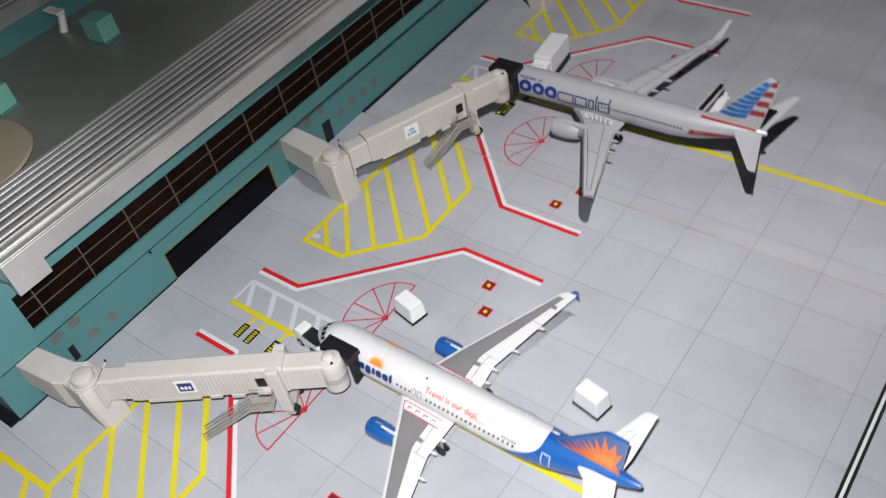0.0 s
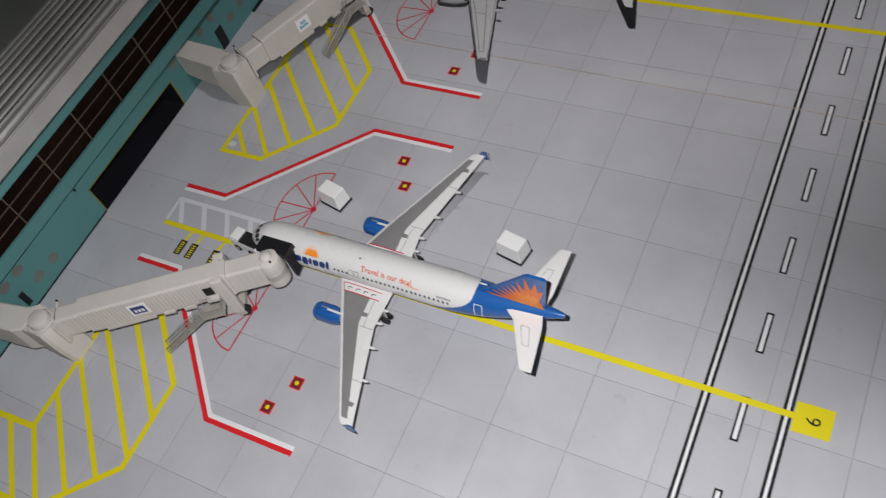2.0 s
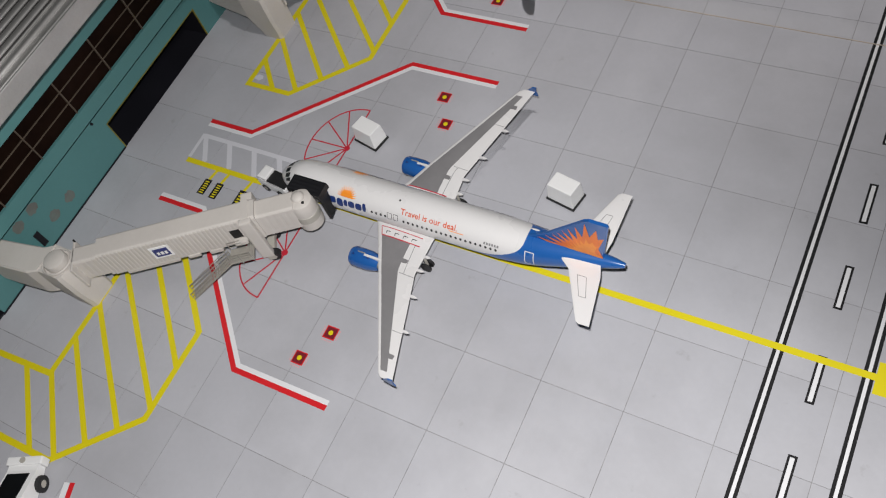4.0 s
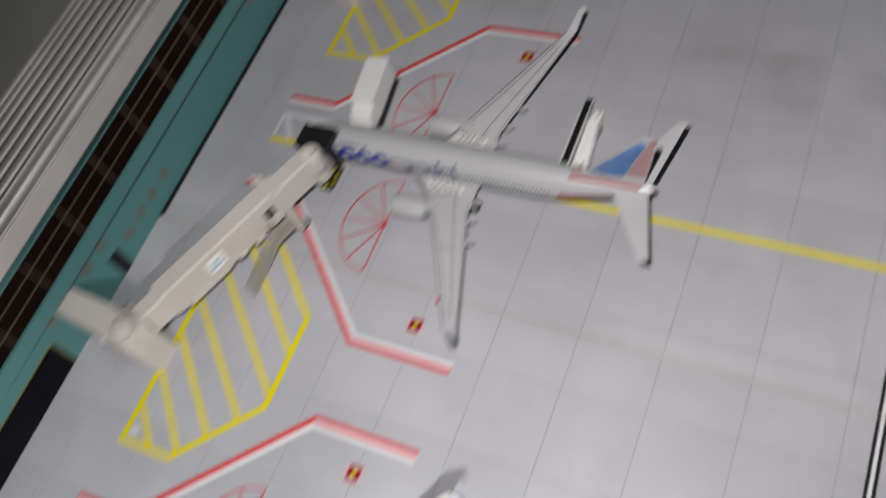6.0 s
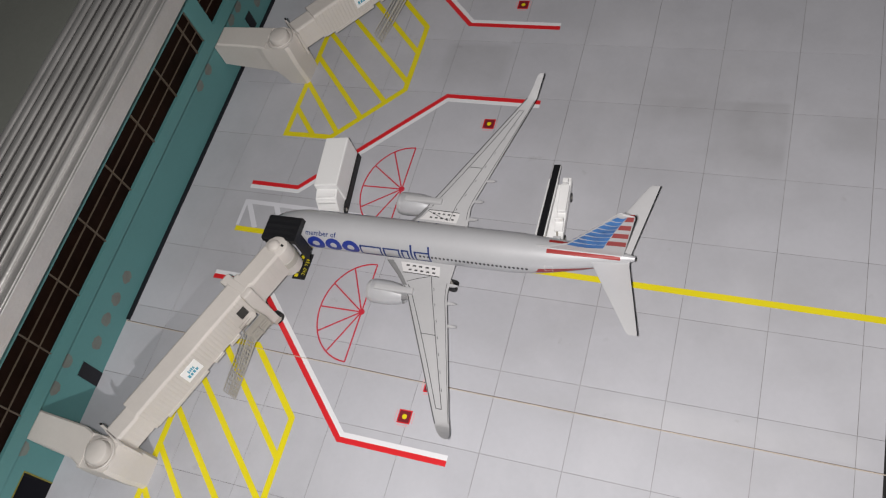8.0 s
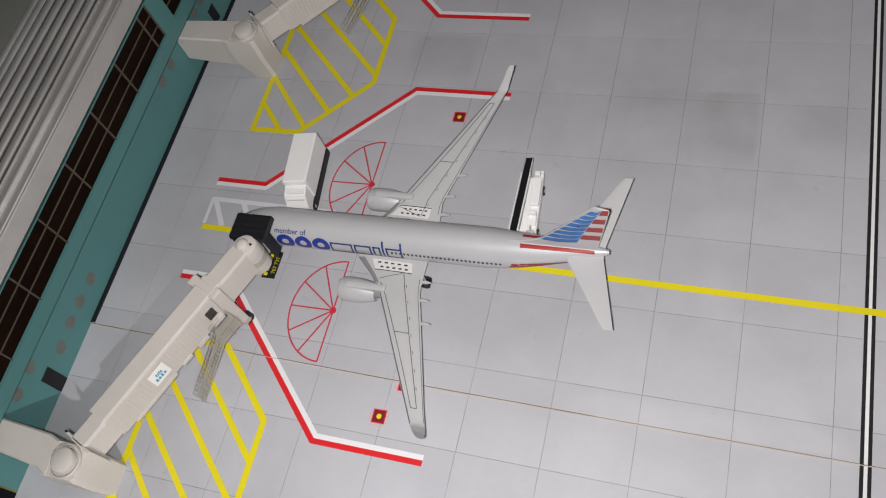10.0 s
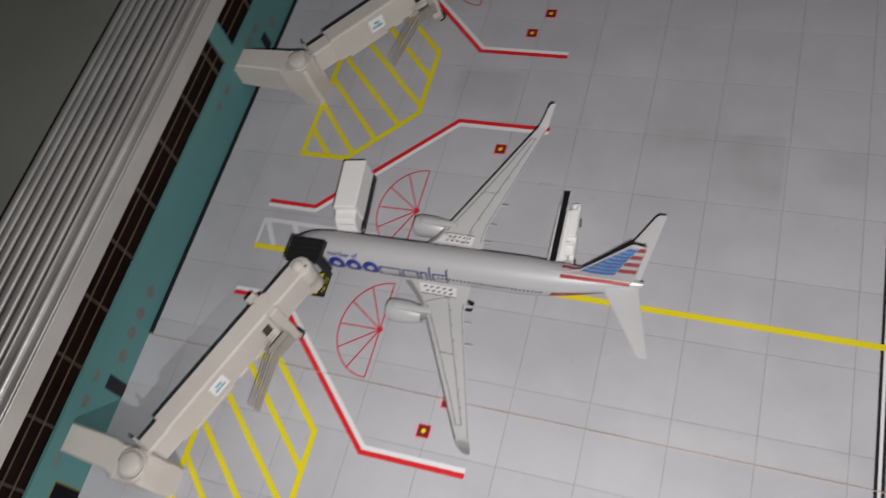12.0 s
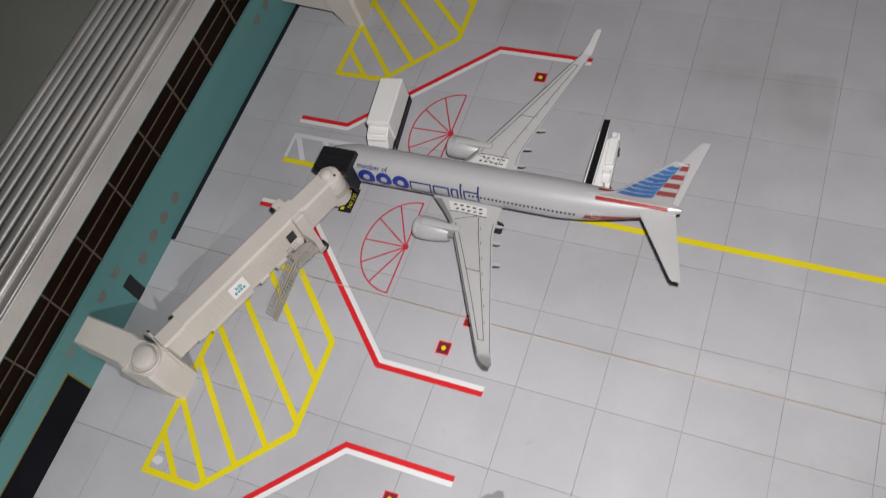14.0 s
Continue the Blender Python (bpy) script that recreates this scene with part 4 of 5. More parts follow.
def white_airliner():
    t = thing("airliner_model", "white twin-jet airliner model with a blue tail and orange sunburst", "model aeroplane", at(0, 2.1, 0, -0.6), "airliner models on the apron")
    body = Body([(-49.9, 0.12, 0.12, 8.0), (-49.3, 1.25, 1.2, 8.1), (-47.9, 2.5, 2.45, 8.35), (-45.6, 3.7, 3.7, 8.8), (-42.6, 4.65, 4.7, 9.15), (-38, 5.08, 5.1, 9.4),
                 (14, 5.08, 5.1, 9.4), (22, 4.5, 4.55, 9.85), (30, 3.3, 3.3, 11.0), (37, 2.0, 2.05, 12.1), (42, 1.0, 1.05, 12.9), (43.6, 0.55, 0.6, 13.1)])
    part("fuselage", body.mesh(), two_tone(), t, "glossy white fuselage with a blue rear end", smooth=True)
    # windscreen
    bm = B()
    for a0, a1 in ((0.25, 1.5), (1.75, 2.9), (3.1, 4.0)):
        for side in (-1, 1):
            skin(bm, *patch(-46.7 + a0 * 0.28, -44.9 + a0 * 0.34, a0, a1, 3, 3), lambda q, s: body.spot(q, s, side, 0.05))
    part("windscreen", bm, GLASS_DARK, t, "dark cockpit windows")
    windows(t, body, -18.6, 15.5, 1.28, 6.1, 0.40, WINDOW_DOT, skip=((-14.6, -10.9),))
    door_outline(t, body, -14.2, -12.9, 4.9, 6.6, LINE, 0.12)
    door_outline(t, body, -12.5, -11.2, 4.9, 6.6, LINE, 0.12)
    door_outline(t, body, 21.6, 23.8, 3.9, 7.6, GLOSS_WHITE, 0.2)
    for side in (-1, 1):
        # sun with rays
        bm = B()
        n = 13
        sun = lambda p, q: body.spot(-25.9 + p, 4.3 - q - (0 if side < 0 else -0.9), side, 0.07)
        pts = []
        for f in (0.0, 0.35, 0.7, 1.0):
            for i in range(n * 2 + 1):
                ang = math.pi * i / (n * 2)
                r = f * (1.6 if f < 1 else (3.0 if i % 2 else 1.65))
                pts.append((r * math.cos(ang), r * math.sin(ang)))
        m = n * 2 + 1
        skin(bm, pts, [(j * m + i, j * m + i + 1, (j + 1) * m + i + 1, (j + 1) * m + i) for j in range(3) for i in range(n * 2)], sun)
        part("sun_emblem", bm, ORANGE, t, "orange half sun with rays")
        # name in plain blocks
        bm = B()
        x = -31.8
        for w, h, drop in ((0.6, 2.7, 0), (1.9, 1.9, 0), (1.9, 1.9, 0.6), (1.1, 1.9, 0), (1.9, 1.9, 0), (1.9, 1.9, 0), (1.0, 2.4, 0)):
            part("name_block", skin(B(), *pebble(x, w, 6.9 - h, h + drop, 6), lambda q, s: body.spot(q, s, side, 0.08)), NAVY, t, "plain navy block in place of a letter")
            x += w + 0.2
        bm = B()
        for i in range(6):
            skin(bm, *patch(11.6 + 0.66 * i, 12.05 + 0.66 * i, 4.75, 5.35, 1, 2), lambda q, s: body.spot(q, s, side, 0.07))
        part("print_bars", bm, SLAT, t)
    word_on_body(t, "slogan", body, "Travel is our deal.", 2.1, -10.6, 4.35, VERMILION, label="orange words Travel is our deal")
    bm = B()
    skin(bm, *patch(2.6, 6.4, 4.6, 4.78, 6, 1), lambda q, s: body.spot(q, s, -1, 0.06))
    part("underline", bm, ORANGE, t)
    part("roof_hole", skin(B(), disc(0, 0, 0.28, 10), [tuple(range(10))], lambda p, q: body.spot(-11.5 + p, 1.2 + q, -1, 0.05)), RUBBER, t)
    bm = ring_loft(B(), [[(22.0 + 1.5 * d, 1.6 + 0.55 * f * math.cos(math.tau * i / 10), 13.75 + 0.45 * f * math.sin(math.tau * i / 10)) for i in range(10)] for d, f in ((-1, 0.2), (-0.7, 0.8), (0, 1.0), (0.7, 0.8), (1, 0.2))])
    part("antenna_fairing", bm, GLOSS_WHITE, t, "small white blister on the rear fuselage", smooth=True)
    # wings
    # the two wings are set on slightly unevenly
    right = [(3.0, -19.9, -3.0, 5.6, 0.075), (5.0, -18.6, -2.95, 5.9, 0.070), (15.0, -12.5, -2.4, 6.9, 0.058), (40.3, 2.4, 6.2, 9.4, 0.055), (41.2, 3.4, 6.5, 9.5, 0.045)]
    left = [(3.0, -19.9, -2.9, 5.6, 0.075), (5.0, -18.8, -2.85, 5.9, 0.070), (14.2, -14.2, -3.5, 6.9, 0.058), (40.9, -0.3, 3.5, 9.4, 0.055), (41.8, 0.8, 3.9, 9.5, 0.045)]
    for side in (-1, 1):
        w = Wing(right if side < 0 else left, side)
        tip_y, tip_x = (41.2, 0.9) if side < 0 else (41.8, -1.7)
        wing = part("wing", w.mesh(), GLOSS_WHITE, t, "white wing with a dark grey upper panel", smooth=True)
        part("wing_panel", w.sheet(w.sheet(B(), 7.6, 15.8, 0.10, 0.66, 0.10, 0.56), 15.8, 39.6, 0.10, 0.56, 0.16, 0.58), WING_GREY, wing, "dark grey panel on the upper wing")
        part("wing_box", w.sheet(B(), 5.1, 7.5, 0.10, 0.80, 0.10, 0.82, 0.05), GLOSS_WHITE, wing)
        bm = B()
        w.line(bm, 7.55, 0.10, 7.55, 0.84, 0.28, 0.08)
        w.line(bm, 5.2, 0.10, 5.2, 0.84, 0.22, 0.08)
        w.line(bm, 5.2, 0.10, 7.5, 0.10, 0.2, 0.08)
        part("red_edging", bm, THIN_RED, wing, "thin red outline of the walkway")
        bm = B()
        for i in range(4):
            w.line(bm, 6.2, 0.20 + 0.16 * i, 6.2, 0.27 + 0.16 * i, 0.22, 0.09, 2)
            w.line(bm, 6.2, 0.20 + 0.16 * i, 6.9, 0.19 + 0.16 * i, 0.2, 0.09, 2)
        part("walkway_arrows", bm, LINE, wing)
        bm = B()
        w.line(bm, 15.8, 0.60, 15.8, 0.98, 0.14)
        w.line(bm, 30.0, 0.58, 30.0, 0.98, 0.14)
        w.line(bm, 7.6, 0.76, 15.8, 0.72, 0.14)
        part("flap_lines", bm, SLAT, wing)
        part("fence", ring_loft(B(), [[(x0 + tip_x, side * (tip_y + dy), z0) for x0, z0 in ((3.2, 9.3), (4.9, 11.0), (6.1, 11.1), (5.9, 9.5), (6.2, 8.0), (5.0, 8.1))] for dy in (0.0, 0.3)]), BLUE, wing, "small blue wingtip fence")
        for y, d in ((9.4, 1.5), (13.4, 1.7), (20.4, 1.8), (29.2, 1.6)):
            te = w.spot(y, 1.0)
            a = w.spot(y, 0.72)
            part("flap_fairing", ring_loft(B(), [[(px, side * y + ry * f, pz + rz * f) for ry, rz in ((0.42, 0), (0.3, 0.36), (-0.3, 0.36), (-0.42, 0), (-0.3, -0.5), (0.3, -0.5))] for px, pz, f in ((a[0], a[2] - 0.7, 0.4), (te[0] - 1.2, te[2] - 0.35, 1.0), (te[0] + d * 0.5, te[2] - 0.2, 0.8), (te[0] + d, te[2] - 0.1, 0.15))]), GLOSS_WHITE, wing)
        for y in (12.5, 36.0):
            c = w.spot(y, 0.64, True, 0.03)
            part("wing_light_patch", prism(B(), [(c[0] - 0.9, side * (y - 0.6)), (c[0] + 0.9, side * (y - 0.5)), (c[0] + 0.9, side * (y + 0.5)), (c[0] - 0.9, side * (y + 0.6))], c[2] - 0.3, c[2] + 0.12), WING_GREY, wing)
        e = engine(t, -21.0, side * 14.2, 4.6, 2.4, 8.0, BLUE, BLUE, "blue jet engine under the wing")
        part("pylon", box(B(), -17.0, -11.0, side * 14.2 - 0.3, side * 14.2 + 0.3, 6.0, 7.2, 0.15), GLOSS_WHITE, e)
        # gloss reflection on the nacelle's top, painted as a navy strip
        part("painted_reflection", box(B(), -20.2, -15.4, side * 14.2 - 0.75, side * 14.2 - 0.1, 6.6, 7.02, 0.12), NAVY, e, "dark strip painting a gloss reflection along the engine's top")
        part("strake", box(B(), -19.0, -16.8, side * 14.2 + 0.2, side * 14.2 + 0.55, 6.8, 7.2, 0.1), SLAT, e)
        o = 1.3 if side < 0 else -1.5
        s = Wing([(0.8, 28.2, 38.4, 12.9, 0.05), (3.2, 30.6, 39.0 + o * 0.2, 13.0, 0.05), (4.6, 32.0 + o * 0.35, 39.4 + o * 0.3, 13.2, 0.05), (16.0, 37.5 + o, 40.6 + o, 14.1, 0.045), (16.5, 38.2 + o, 40.7 + o, 14.15, 0.03)], side)
        tail = part("tailplane", s.mesh(), GLOSS_WHITE, t, "white tailplane", smooth=True)
        bm = B()
        for a in ((5.6, 0.28, 10.4, 0.30), (5.6, 0.58, 10.4, 0.60), (5.6, 0.28, 5.6, 0.58), (10.4, 0.30, 10.4, 0.60)):
            s.line(bm, *a, 0.12, 0.05, 6)
        part("elevator_lines", bm, SLAT, tail)
        gear(t, -3.4, side * 9.2, 6.0, 1.4)
    gear(t, -37.5, 0.0, 5.0, 0.9, 0.55)
    outline = [(19.8, 13.6), (23.4, 15.6), (26.4, 18.0), (35.5, 26.8), (36.6, 27.4), (40.6, 27.3), (40.8, 26.9), (38.8, 13.4), (30.0, 12.6)]
    fin = part("tail_fin", upright_fin(outline, 0.8), BLUE, t, "blue tail fin with an orange sunburst")
    for side in (-1, 1):
        for name, mat, reach, gap, off in (("sunburst", SUNBURST, 0.96, 0.60, 0.0), ("sunburst_glow", ORANGE, 0.56, 0.40, 0.05)):
            rays = [(22.2, 13.7)]
            for i in range(21):
                f = fin_reach(outline, 35.2, 12.6, 172 - 5.6 * i)
                r = f * (reach if i % 2 else gap) * (1.0 if i < 17 or not i % 2 else 0.88)
                ang = radians(172 - 5.6 * i)
                rays.append((35.2 + r * math.cos(ang), 12.6 + r * math.sin(ang)))
            rays += [(38.9, 14.0), (33.0, 13.5)]
            part(name, flat_on_fin(B(), rays, side * (0.45 + off)), mat, fin, "orange sunburst with pointed rays")
    return t


def two_tone():
    """White, with a blue rear end that begins further back on the crown; the edge is a painted one."""
    m = GLOSS_WHITE.copy()
    m.name = "white_and_blue_model_paint"
    n, link = m.node_tree.nodes, m.node_tree.links.new
    bsdf = n["Principled BSDF"]
    white = bsdf.inputs["Base Color"].links[0].from_socket
    co, sep = n.new("ShaderNodeTexCoord"), n.new("ShaderNodeSeparateXYZ")
    link(co.outputs["Object"], sep.inputs[0])
    drop = n.new("ShaderNodeMath")
    drop.operation = "SUBTRACT"
    drop.inputs[0].default_value = 0.0145
    link(sep.outputs[2], drop.inputs[1])
    square = n.new("ShaderNodeMath")
    square.operation = "MULTIPLY"
    link(drop.outputs[0], square.inputs[0])
    link(drop.outputs[0], square.inputs[1])
    slope = n.new("ShaderNodeMath")
    slope.operation = "MULTIPLY_ADD"
    link(square.outputs[0], slope.inputs[0])
    slope.inputs[1].default_value = 290
    link(sep.outputs[0], slope.inputs[2])
    step = n.new("ShaderNodeMapRange")
    link(slope.outputs[0], step.inputs[0])
    step.inputs[1].default_value, step.inputs[2].default_value = 0.0211, 0.0212
    mix = n.new("ShaderNodeMix")
    mix.data_type = "RGBA"
    link(step.outputs[0], mix.inputs[0])
    link(white, mix.inputs[6])
    mix.inputs[7].default_value = (0.014, 0.095, 0.33, 1)
    link(mix.outputs[2], bsdf.inputs["Base Color"])
    return m


def silver_airliner():
    t = thing("airliner_model", "silver-grey twin-jet airliner model with blue lettering blocks and a striped fin", "model aeroplane", at(-0.4, 121.8, 0, -0.3), "airliner models on the apron")
    body = Body([(-74.6, 0.1, 0.1, 7.6), (-73.9, 0.95, 0.95, 7.7), (-72.2, 2.0, 2.1, 8.0), (-69.5, 3.3, 3.4, 8.5), (-66, 4.2, 4.4, 8.9), (-61, 4.8, 4.95, 9.1),
                 (-6, 4.8, 4.95, 9.1), (2, 4.2, 4.4, 9.6), (10, 3.1, 3.2, 10.7), (17, 1.95, 2.05, 11.8), (21.5, 1.1, 1.15, 12.6), (23.4, 0.55, 0.6, 12.8)])
    part("fuselage", body.mesh(), METAL_GREY, t, "glossy silver-grey fuselage", smooth=True)
    bm = B()
    for a0, a1 in ((0.2, 1.4), (1.6, 2.7), (2.9, 3.8)):
        for side in (-1, 1):
            skin(bm, *patch(-70.6 + a0 * 0.28, -69.0 + a0 * 0.34, a0, a1, 3, 3), lambda q, s: body.spot(q, s, side, 0.05))
    part("windscreen", bm, GLASS_DARK, t, "dark cockpit windows")
    windows(t, body, -27.8, -0.5, 1.03, 6.5, 0.40, WINDOW_GREY)
    word_on_body(t, "small_words", body, "member of", 1.95, -59.4, 4.1, NAVY, label="small navy words member of")
    for side in (-1, 1):
        bm = B()
        x = -59.2
        for w, h in ((5.0, 4.2), (4.6, 4.2), (4.8, 4.2)):
            part("name_block", skin(B(), *ring_patch(x, w, 8.6 - h, h, 0.48), lambda q, v: body.spot(q, v, side, 0.06)), COBALT, t, "bold blue rounded ring in place of a letter")
            x += w + 0.2
        bm = B()
        for w, h in ((6.0, 3.4), (4.5, 3.4), (2.0, 3.4), (0.5, 5.0), (4.2, 3.4)):
            if w < 1:
                skin(bm, *patch(x, x + w, 8.6 - h, 8.6, 1, 5), lambda q, s: body.spot(q, s, side, 0.06))
            else:
                for p in (patch(x, x + w, 8.6 - h, 8.6 - h + 0.45, 5, 1), patch(x, x + w, 8.15, 8.6, 5, 1), patch(x, x + 0.45, 8.6 - h, 8.6, 1, 5), patch(x + w - 0.45, x + w, 8.6 - h, 8.6, 1, 5)):
                    skin(bm, *p, lambda q, s: body.spot(q, s, side, 0.06))
            x += w + 0.45
        skin(bm, *patch(x - 0.9, x - 0.45, 3.6, 8.6, 1, 5), lambda q, s: body.spot(q, s, side, 0.06))
        part("name_frames", bm, NAVY, t, "thin navy outlined blocks in place of a name")
        bm = B()
        skin(bm, *patch(0.6, 14.6, 6.0, 7.7, 14, 4), lambda q, s: body.spot(q + (7.7 - s) * 0.9 * (q < 0.7), s - 0.13 * max(0, q - 2), side, 0.06))
        part("red_cheat_line", bm, FLAG_RED, t, "red stripe along the rear fuselage")
        bm = B()
        skin(bm, *patch(3.6, 20.4, 0.60, 1.60, 14, 3), lambda q, s: body.spot(q, (s + (0.0 if side < 0 else 0.75)) * (1 - 0.012 * (q - 3.6)), side, 0.06))
        part("upper_red_line", bm, FLAG_RED, t, "red stripe under the fin")
    door_outline(t, body, 3.2, 5.2, 4.7, 6.5, GLOSS_WHITE, 0.12)
    right = [(3.0, -39.9, -20.2, 5.4, 0.07), (4.6, -38.3, -20.2, 5.6, 0.066), (8.5, -34.0, -20.0, 6.1, 0.06), (12.4, -30.5, -19.6, 6.6, 0.056), (42.0, -13.7, -9.7, 9.9, 0.05), (44.8, -12.0, -8.5, 10.7, 0.05), (46.6, -10.4, -7.4, 12.6, 0.05), (48.2, -8.5, -6.5, 15.2, 0.05), (48.7, -7.5, -6.3, 15.9, 0.04)]
    left = [(3.0, -39.7, -20.0, 5.4, 0.07), (4.6, -38.3, -20.0, 5.6, 0.066), (8.5, -34.2, -20.0, 6.1, 0.06), (12.4, -31.6, -20.3, 6.6, 0.056), (42.0, -14.4, -11.0, 9.9, 0.05), (44.8, -12.4, -9.9, 10.7, 0.05), (46.6, -11.1, -9.2, 12.6, 0.05), (48.2, -9.8, -8.2, 15.2, 0.05), (48.7, -9.1, -8.0, 15.9, 0.04)]
    for side in (-1, 1):
        w = Wing(right if side < 0 else left, side)
        wing = part("wing", w.mesh(), PALE_GREY, t, "pale grey wing with dark panel lines and an upturned tip", smooth=True)
        far = 0.0 if side < 0 else 2.7
        part("inboard_slat", w.sheet(B(), 4.6, 11.2, -0.0, 0.11, 0.0, 0.10, 0.07), SLAT, wing, "dark grey inboard leading edge")
        part("wing_box", w.sheet(B(), 4.9 + far, 7.7 + far, 0.22 - 0.03 * far, 0.80, 0.16, 0.80, 0.05), GLOSS_WHITE, wing, "white walkway with black dashes")
        bm = B()
        for r in range(2):
            for i in range(5):
                w.line(bm, 5.7 + far + 1.2 * r, 0.28 + 0.1 * i, 5.7 + far + 1.2 * r, 0.33 + 0.1 * i, 0.42, 0.09, 2)
        w.line(bm, 7.75 + far, 0.14, 7.75 + far, 0.80, 0.2, 0.08)
        part("walkway_dashes", bm, LINE, wing)
        bm = B()
        w.line(bm, 11.4, 0.035, 44.6, 0.05, 0.26)
        w.line(bm, 9.0, 0.95, 44.0, 0.95, 0.14)
        w.line(bm, 11.0, 0.14, 41.0, 0.30, 0.18)
        w.line(bm, 8.0, 0.66, 41.0, 0.62, 0.18)
        w.line(bm, 41.0, 0.30, 41.0, 0.62, 0.18)
        w.line(bm, 10.2, 0.14, 8.0, 0.64, 0.16)
        w.line(bm, 23.5, 0.18, 23.5, 0.64, 0.18)
        for i in range(7):
            w.line(bm, 11 + 4.2 * i, 0.70, 11.7 + 4.2 * i, 0.70, 0.16, 0.06, 2)
        part("panel_marking", bm, PANEL_LINE, wing)
        for y, d in ((9.4, 2.3), (14.4, 2.2), (20.4, 2.2)):
            te, a = w.spot(y, 1.0), w.spot(y, 0.72)
            part("flap_fairing", ring_loft(B(), [[(px, side * y + ry * f, pz + rz * f) for ry, rz in ((0.45, 0), (0.3, 0.36), (-0.3, 0.36), (-0.45, 0), (-0.3, -0.5), (0.3, -0.5))] for px, pz, f in ((a[0], a[2] - 0.7, 0.4), (te[0] - 1.2, te[2] - 0.35, 1.0), (te[0] + d * 0.5, te[2] - 0.2, 0.85), (te[0] + d, te[2] - 0.1, 0.2))]), PALE_GREY, wing)
        e = engine(t, -40.6, side * 12.9, 4.5, 2.9, 9.4, METAL_GREY, PALE_GREY, "silver-grey jet engine under the wing")
        part("pylon", box(B(), -38.6, -28.0, side * 12.9 - 0.85, side * 12.9 + 0.85, 5.6, 7.95, 0.5), PALE_GREY, e)
        o = 1.0 if side < 0 else -0.2
        s = Wing([(0.6, 13.2, 22.3, 12.4, 0.05), (2.0, 13.9, 22.5, 12.5, 0.05), (18.2, 23.7 + o, 26.1 + o, 14.0, 0.045), (18.8, 24.4 + o, 26.2 + o, 14.05, 0.03)], side)
        part("tailplane", s.mesh(), PALE_GREY, t, "pale grey tailplane", smooth=True)
        gear(t, -21.0, side * 7.2, 6.0, 1.4)
    gear(t, -60.5, 0.0, 5.0, 0.9, 0.5)
    outline = [(-2.8, 13.4), (4.0, 14.5), (8.5, 16.4), (21.6, 31.0), (22.5, 31.5), (24.7, 30.7), (24.9, 30.3), (20.8, 13.0), (10.0, 12.6)]
    fin = part("tail_fin", upright_fin(outline, 0.5), PALE_GREY, t, "tail fin with blue and red stripes on grey")
    edge = lambda z: 8.5 + (z - 16.4) * (21.6 - 8.5) / (31.0 - 16.4)
    rear = lambda z: 20.8 + (z - 13.0) * (24.9 - 20.8) / (30.3 - 13.0)
    for side in (-1, 1):
        for i in range(8):
            z0, z1 = 16.5 + 1.80 * i, 16.5 + 1.80 * i + 1.62
            a, b, r = edge(z0), edge(z1), rear(z0)
            split = a + (r - a) * (0.62 - 0.012 * i)
            split1 = b + (rear(z1) - b) * (0.62 - 0.012 * i)
            # each blue feather sags in the middle and thins towards the leading edge
            low = [(a - 0.05 + (split - a + 0.05) * k / 6, z0 - 0.55 * math.sin(math.pi * k / 6)) for k in range(7)]
            high = [(split1 + (b - 0.05 - split1) * k / 6, z1 - 0.45 * math.sin(math.pi * k / 6) - 0.35 * (k / 6)) for k in range(7)]
            part("blue_stripe", flat_on_fin(B(), low + high, side * 0.30), SKY, fin)
            if i % 2 == 1 or i == 7:
                part("red_stripe", flat_on_fin(B(), [(split + 0.1, z0 - 0.2), (r - 0.2, z0), (rear(z1) - 0.2, z1 + 0.35), (split1 + 0.1, z1 + 0.15)], side * 0.30), FLAG_RED, fin)
    return t


white_airliner()
silver_airliner()


# ---- vehicles and boxes on the apron ----
def wheel(parent, x, y, r, w):
    ob = part("wheel", tube(B(), (x, y - w / 2, r), (x, y + w / 2, r), r, k=18), RUBBER, parent)
    part("hub", tube(B(), (x, y - w / 2 - 0.05, r), (x, y + w / 2 + 0.05, r), r * 0.45, k=10), CREAM_DARK, ob)


def freight_box(x, y, turn):
    t = thing("freight_box", "white box container on a low black dolly", "container", at(x, y, 0, turn), "white boxes beside the aircraft")
    part("container", box(B(), -3.75, 3.75, -2.55, 2.55, 1.1, 6.3, 0.25, 0.35), WHITE, t)
    deck = part("dolly", box(B(), -4.0, 4.0, -2.8, 2.8, 0.5, 1.1, 0.1), RUBBER, t, "low black dolly")
    for px in (-2.6, 2.6):
        for py in (-2.3, 2.3):
            part("wheel", tube(B(), (px, py - 0.3, 0.4), (px, py + 0.3, 0.4), 0.4, k=10), RUBBER, deck)


freight_box(-36.8, 23.9, -13)
freight_box(20.6, 21.8, -12)


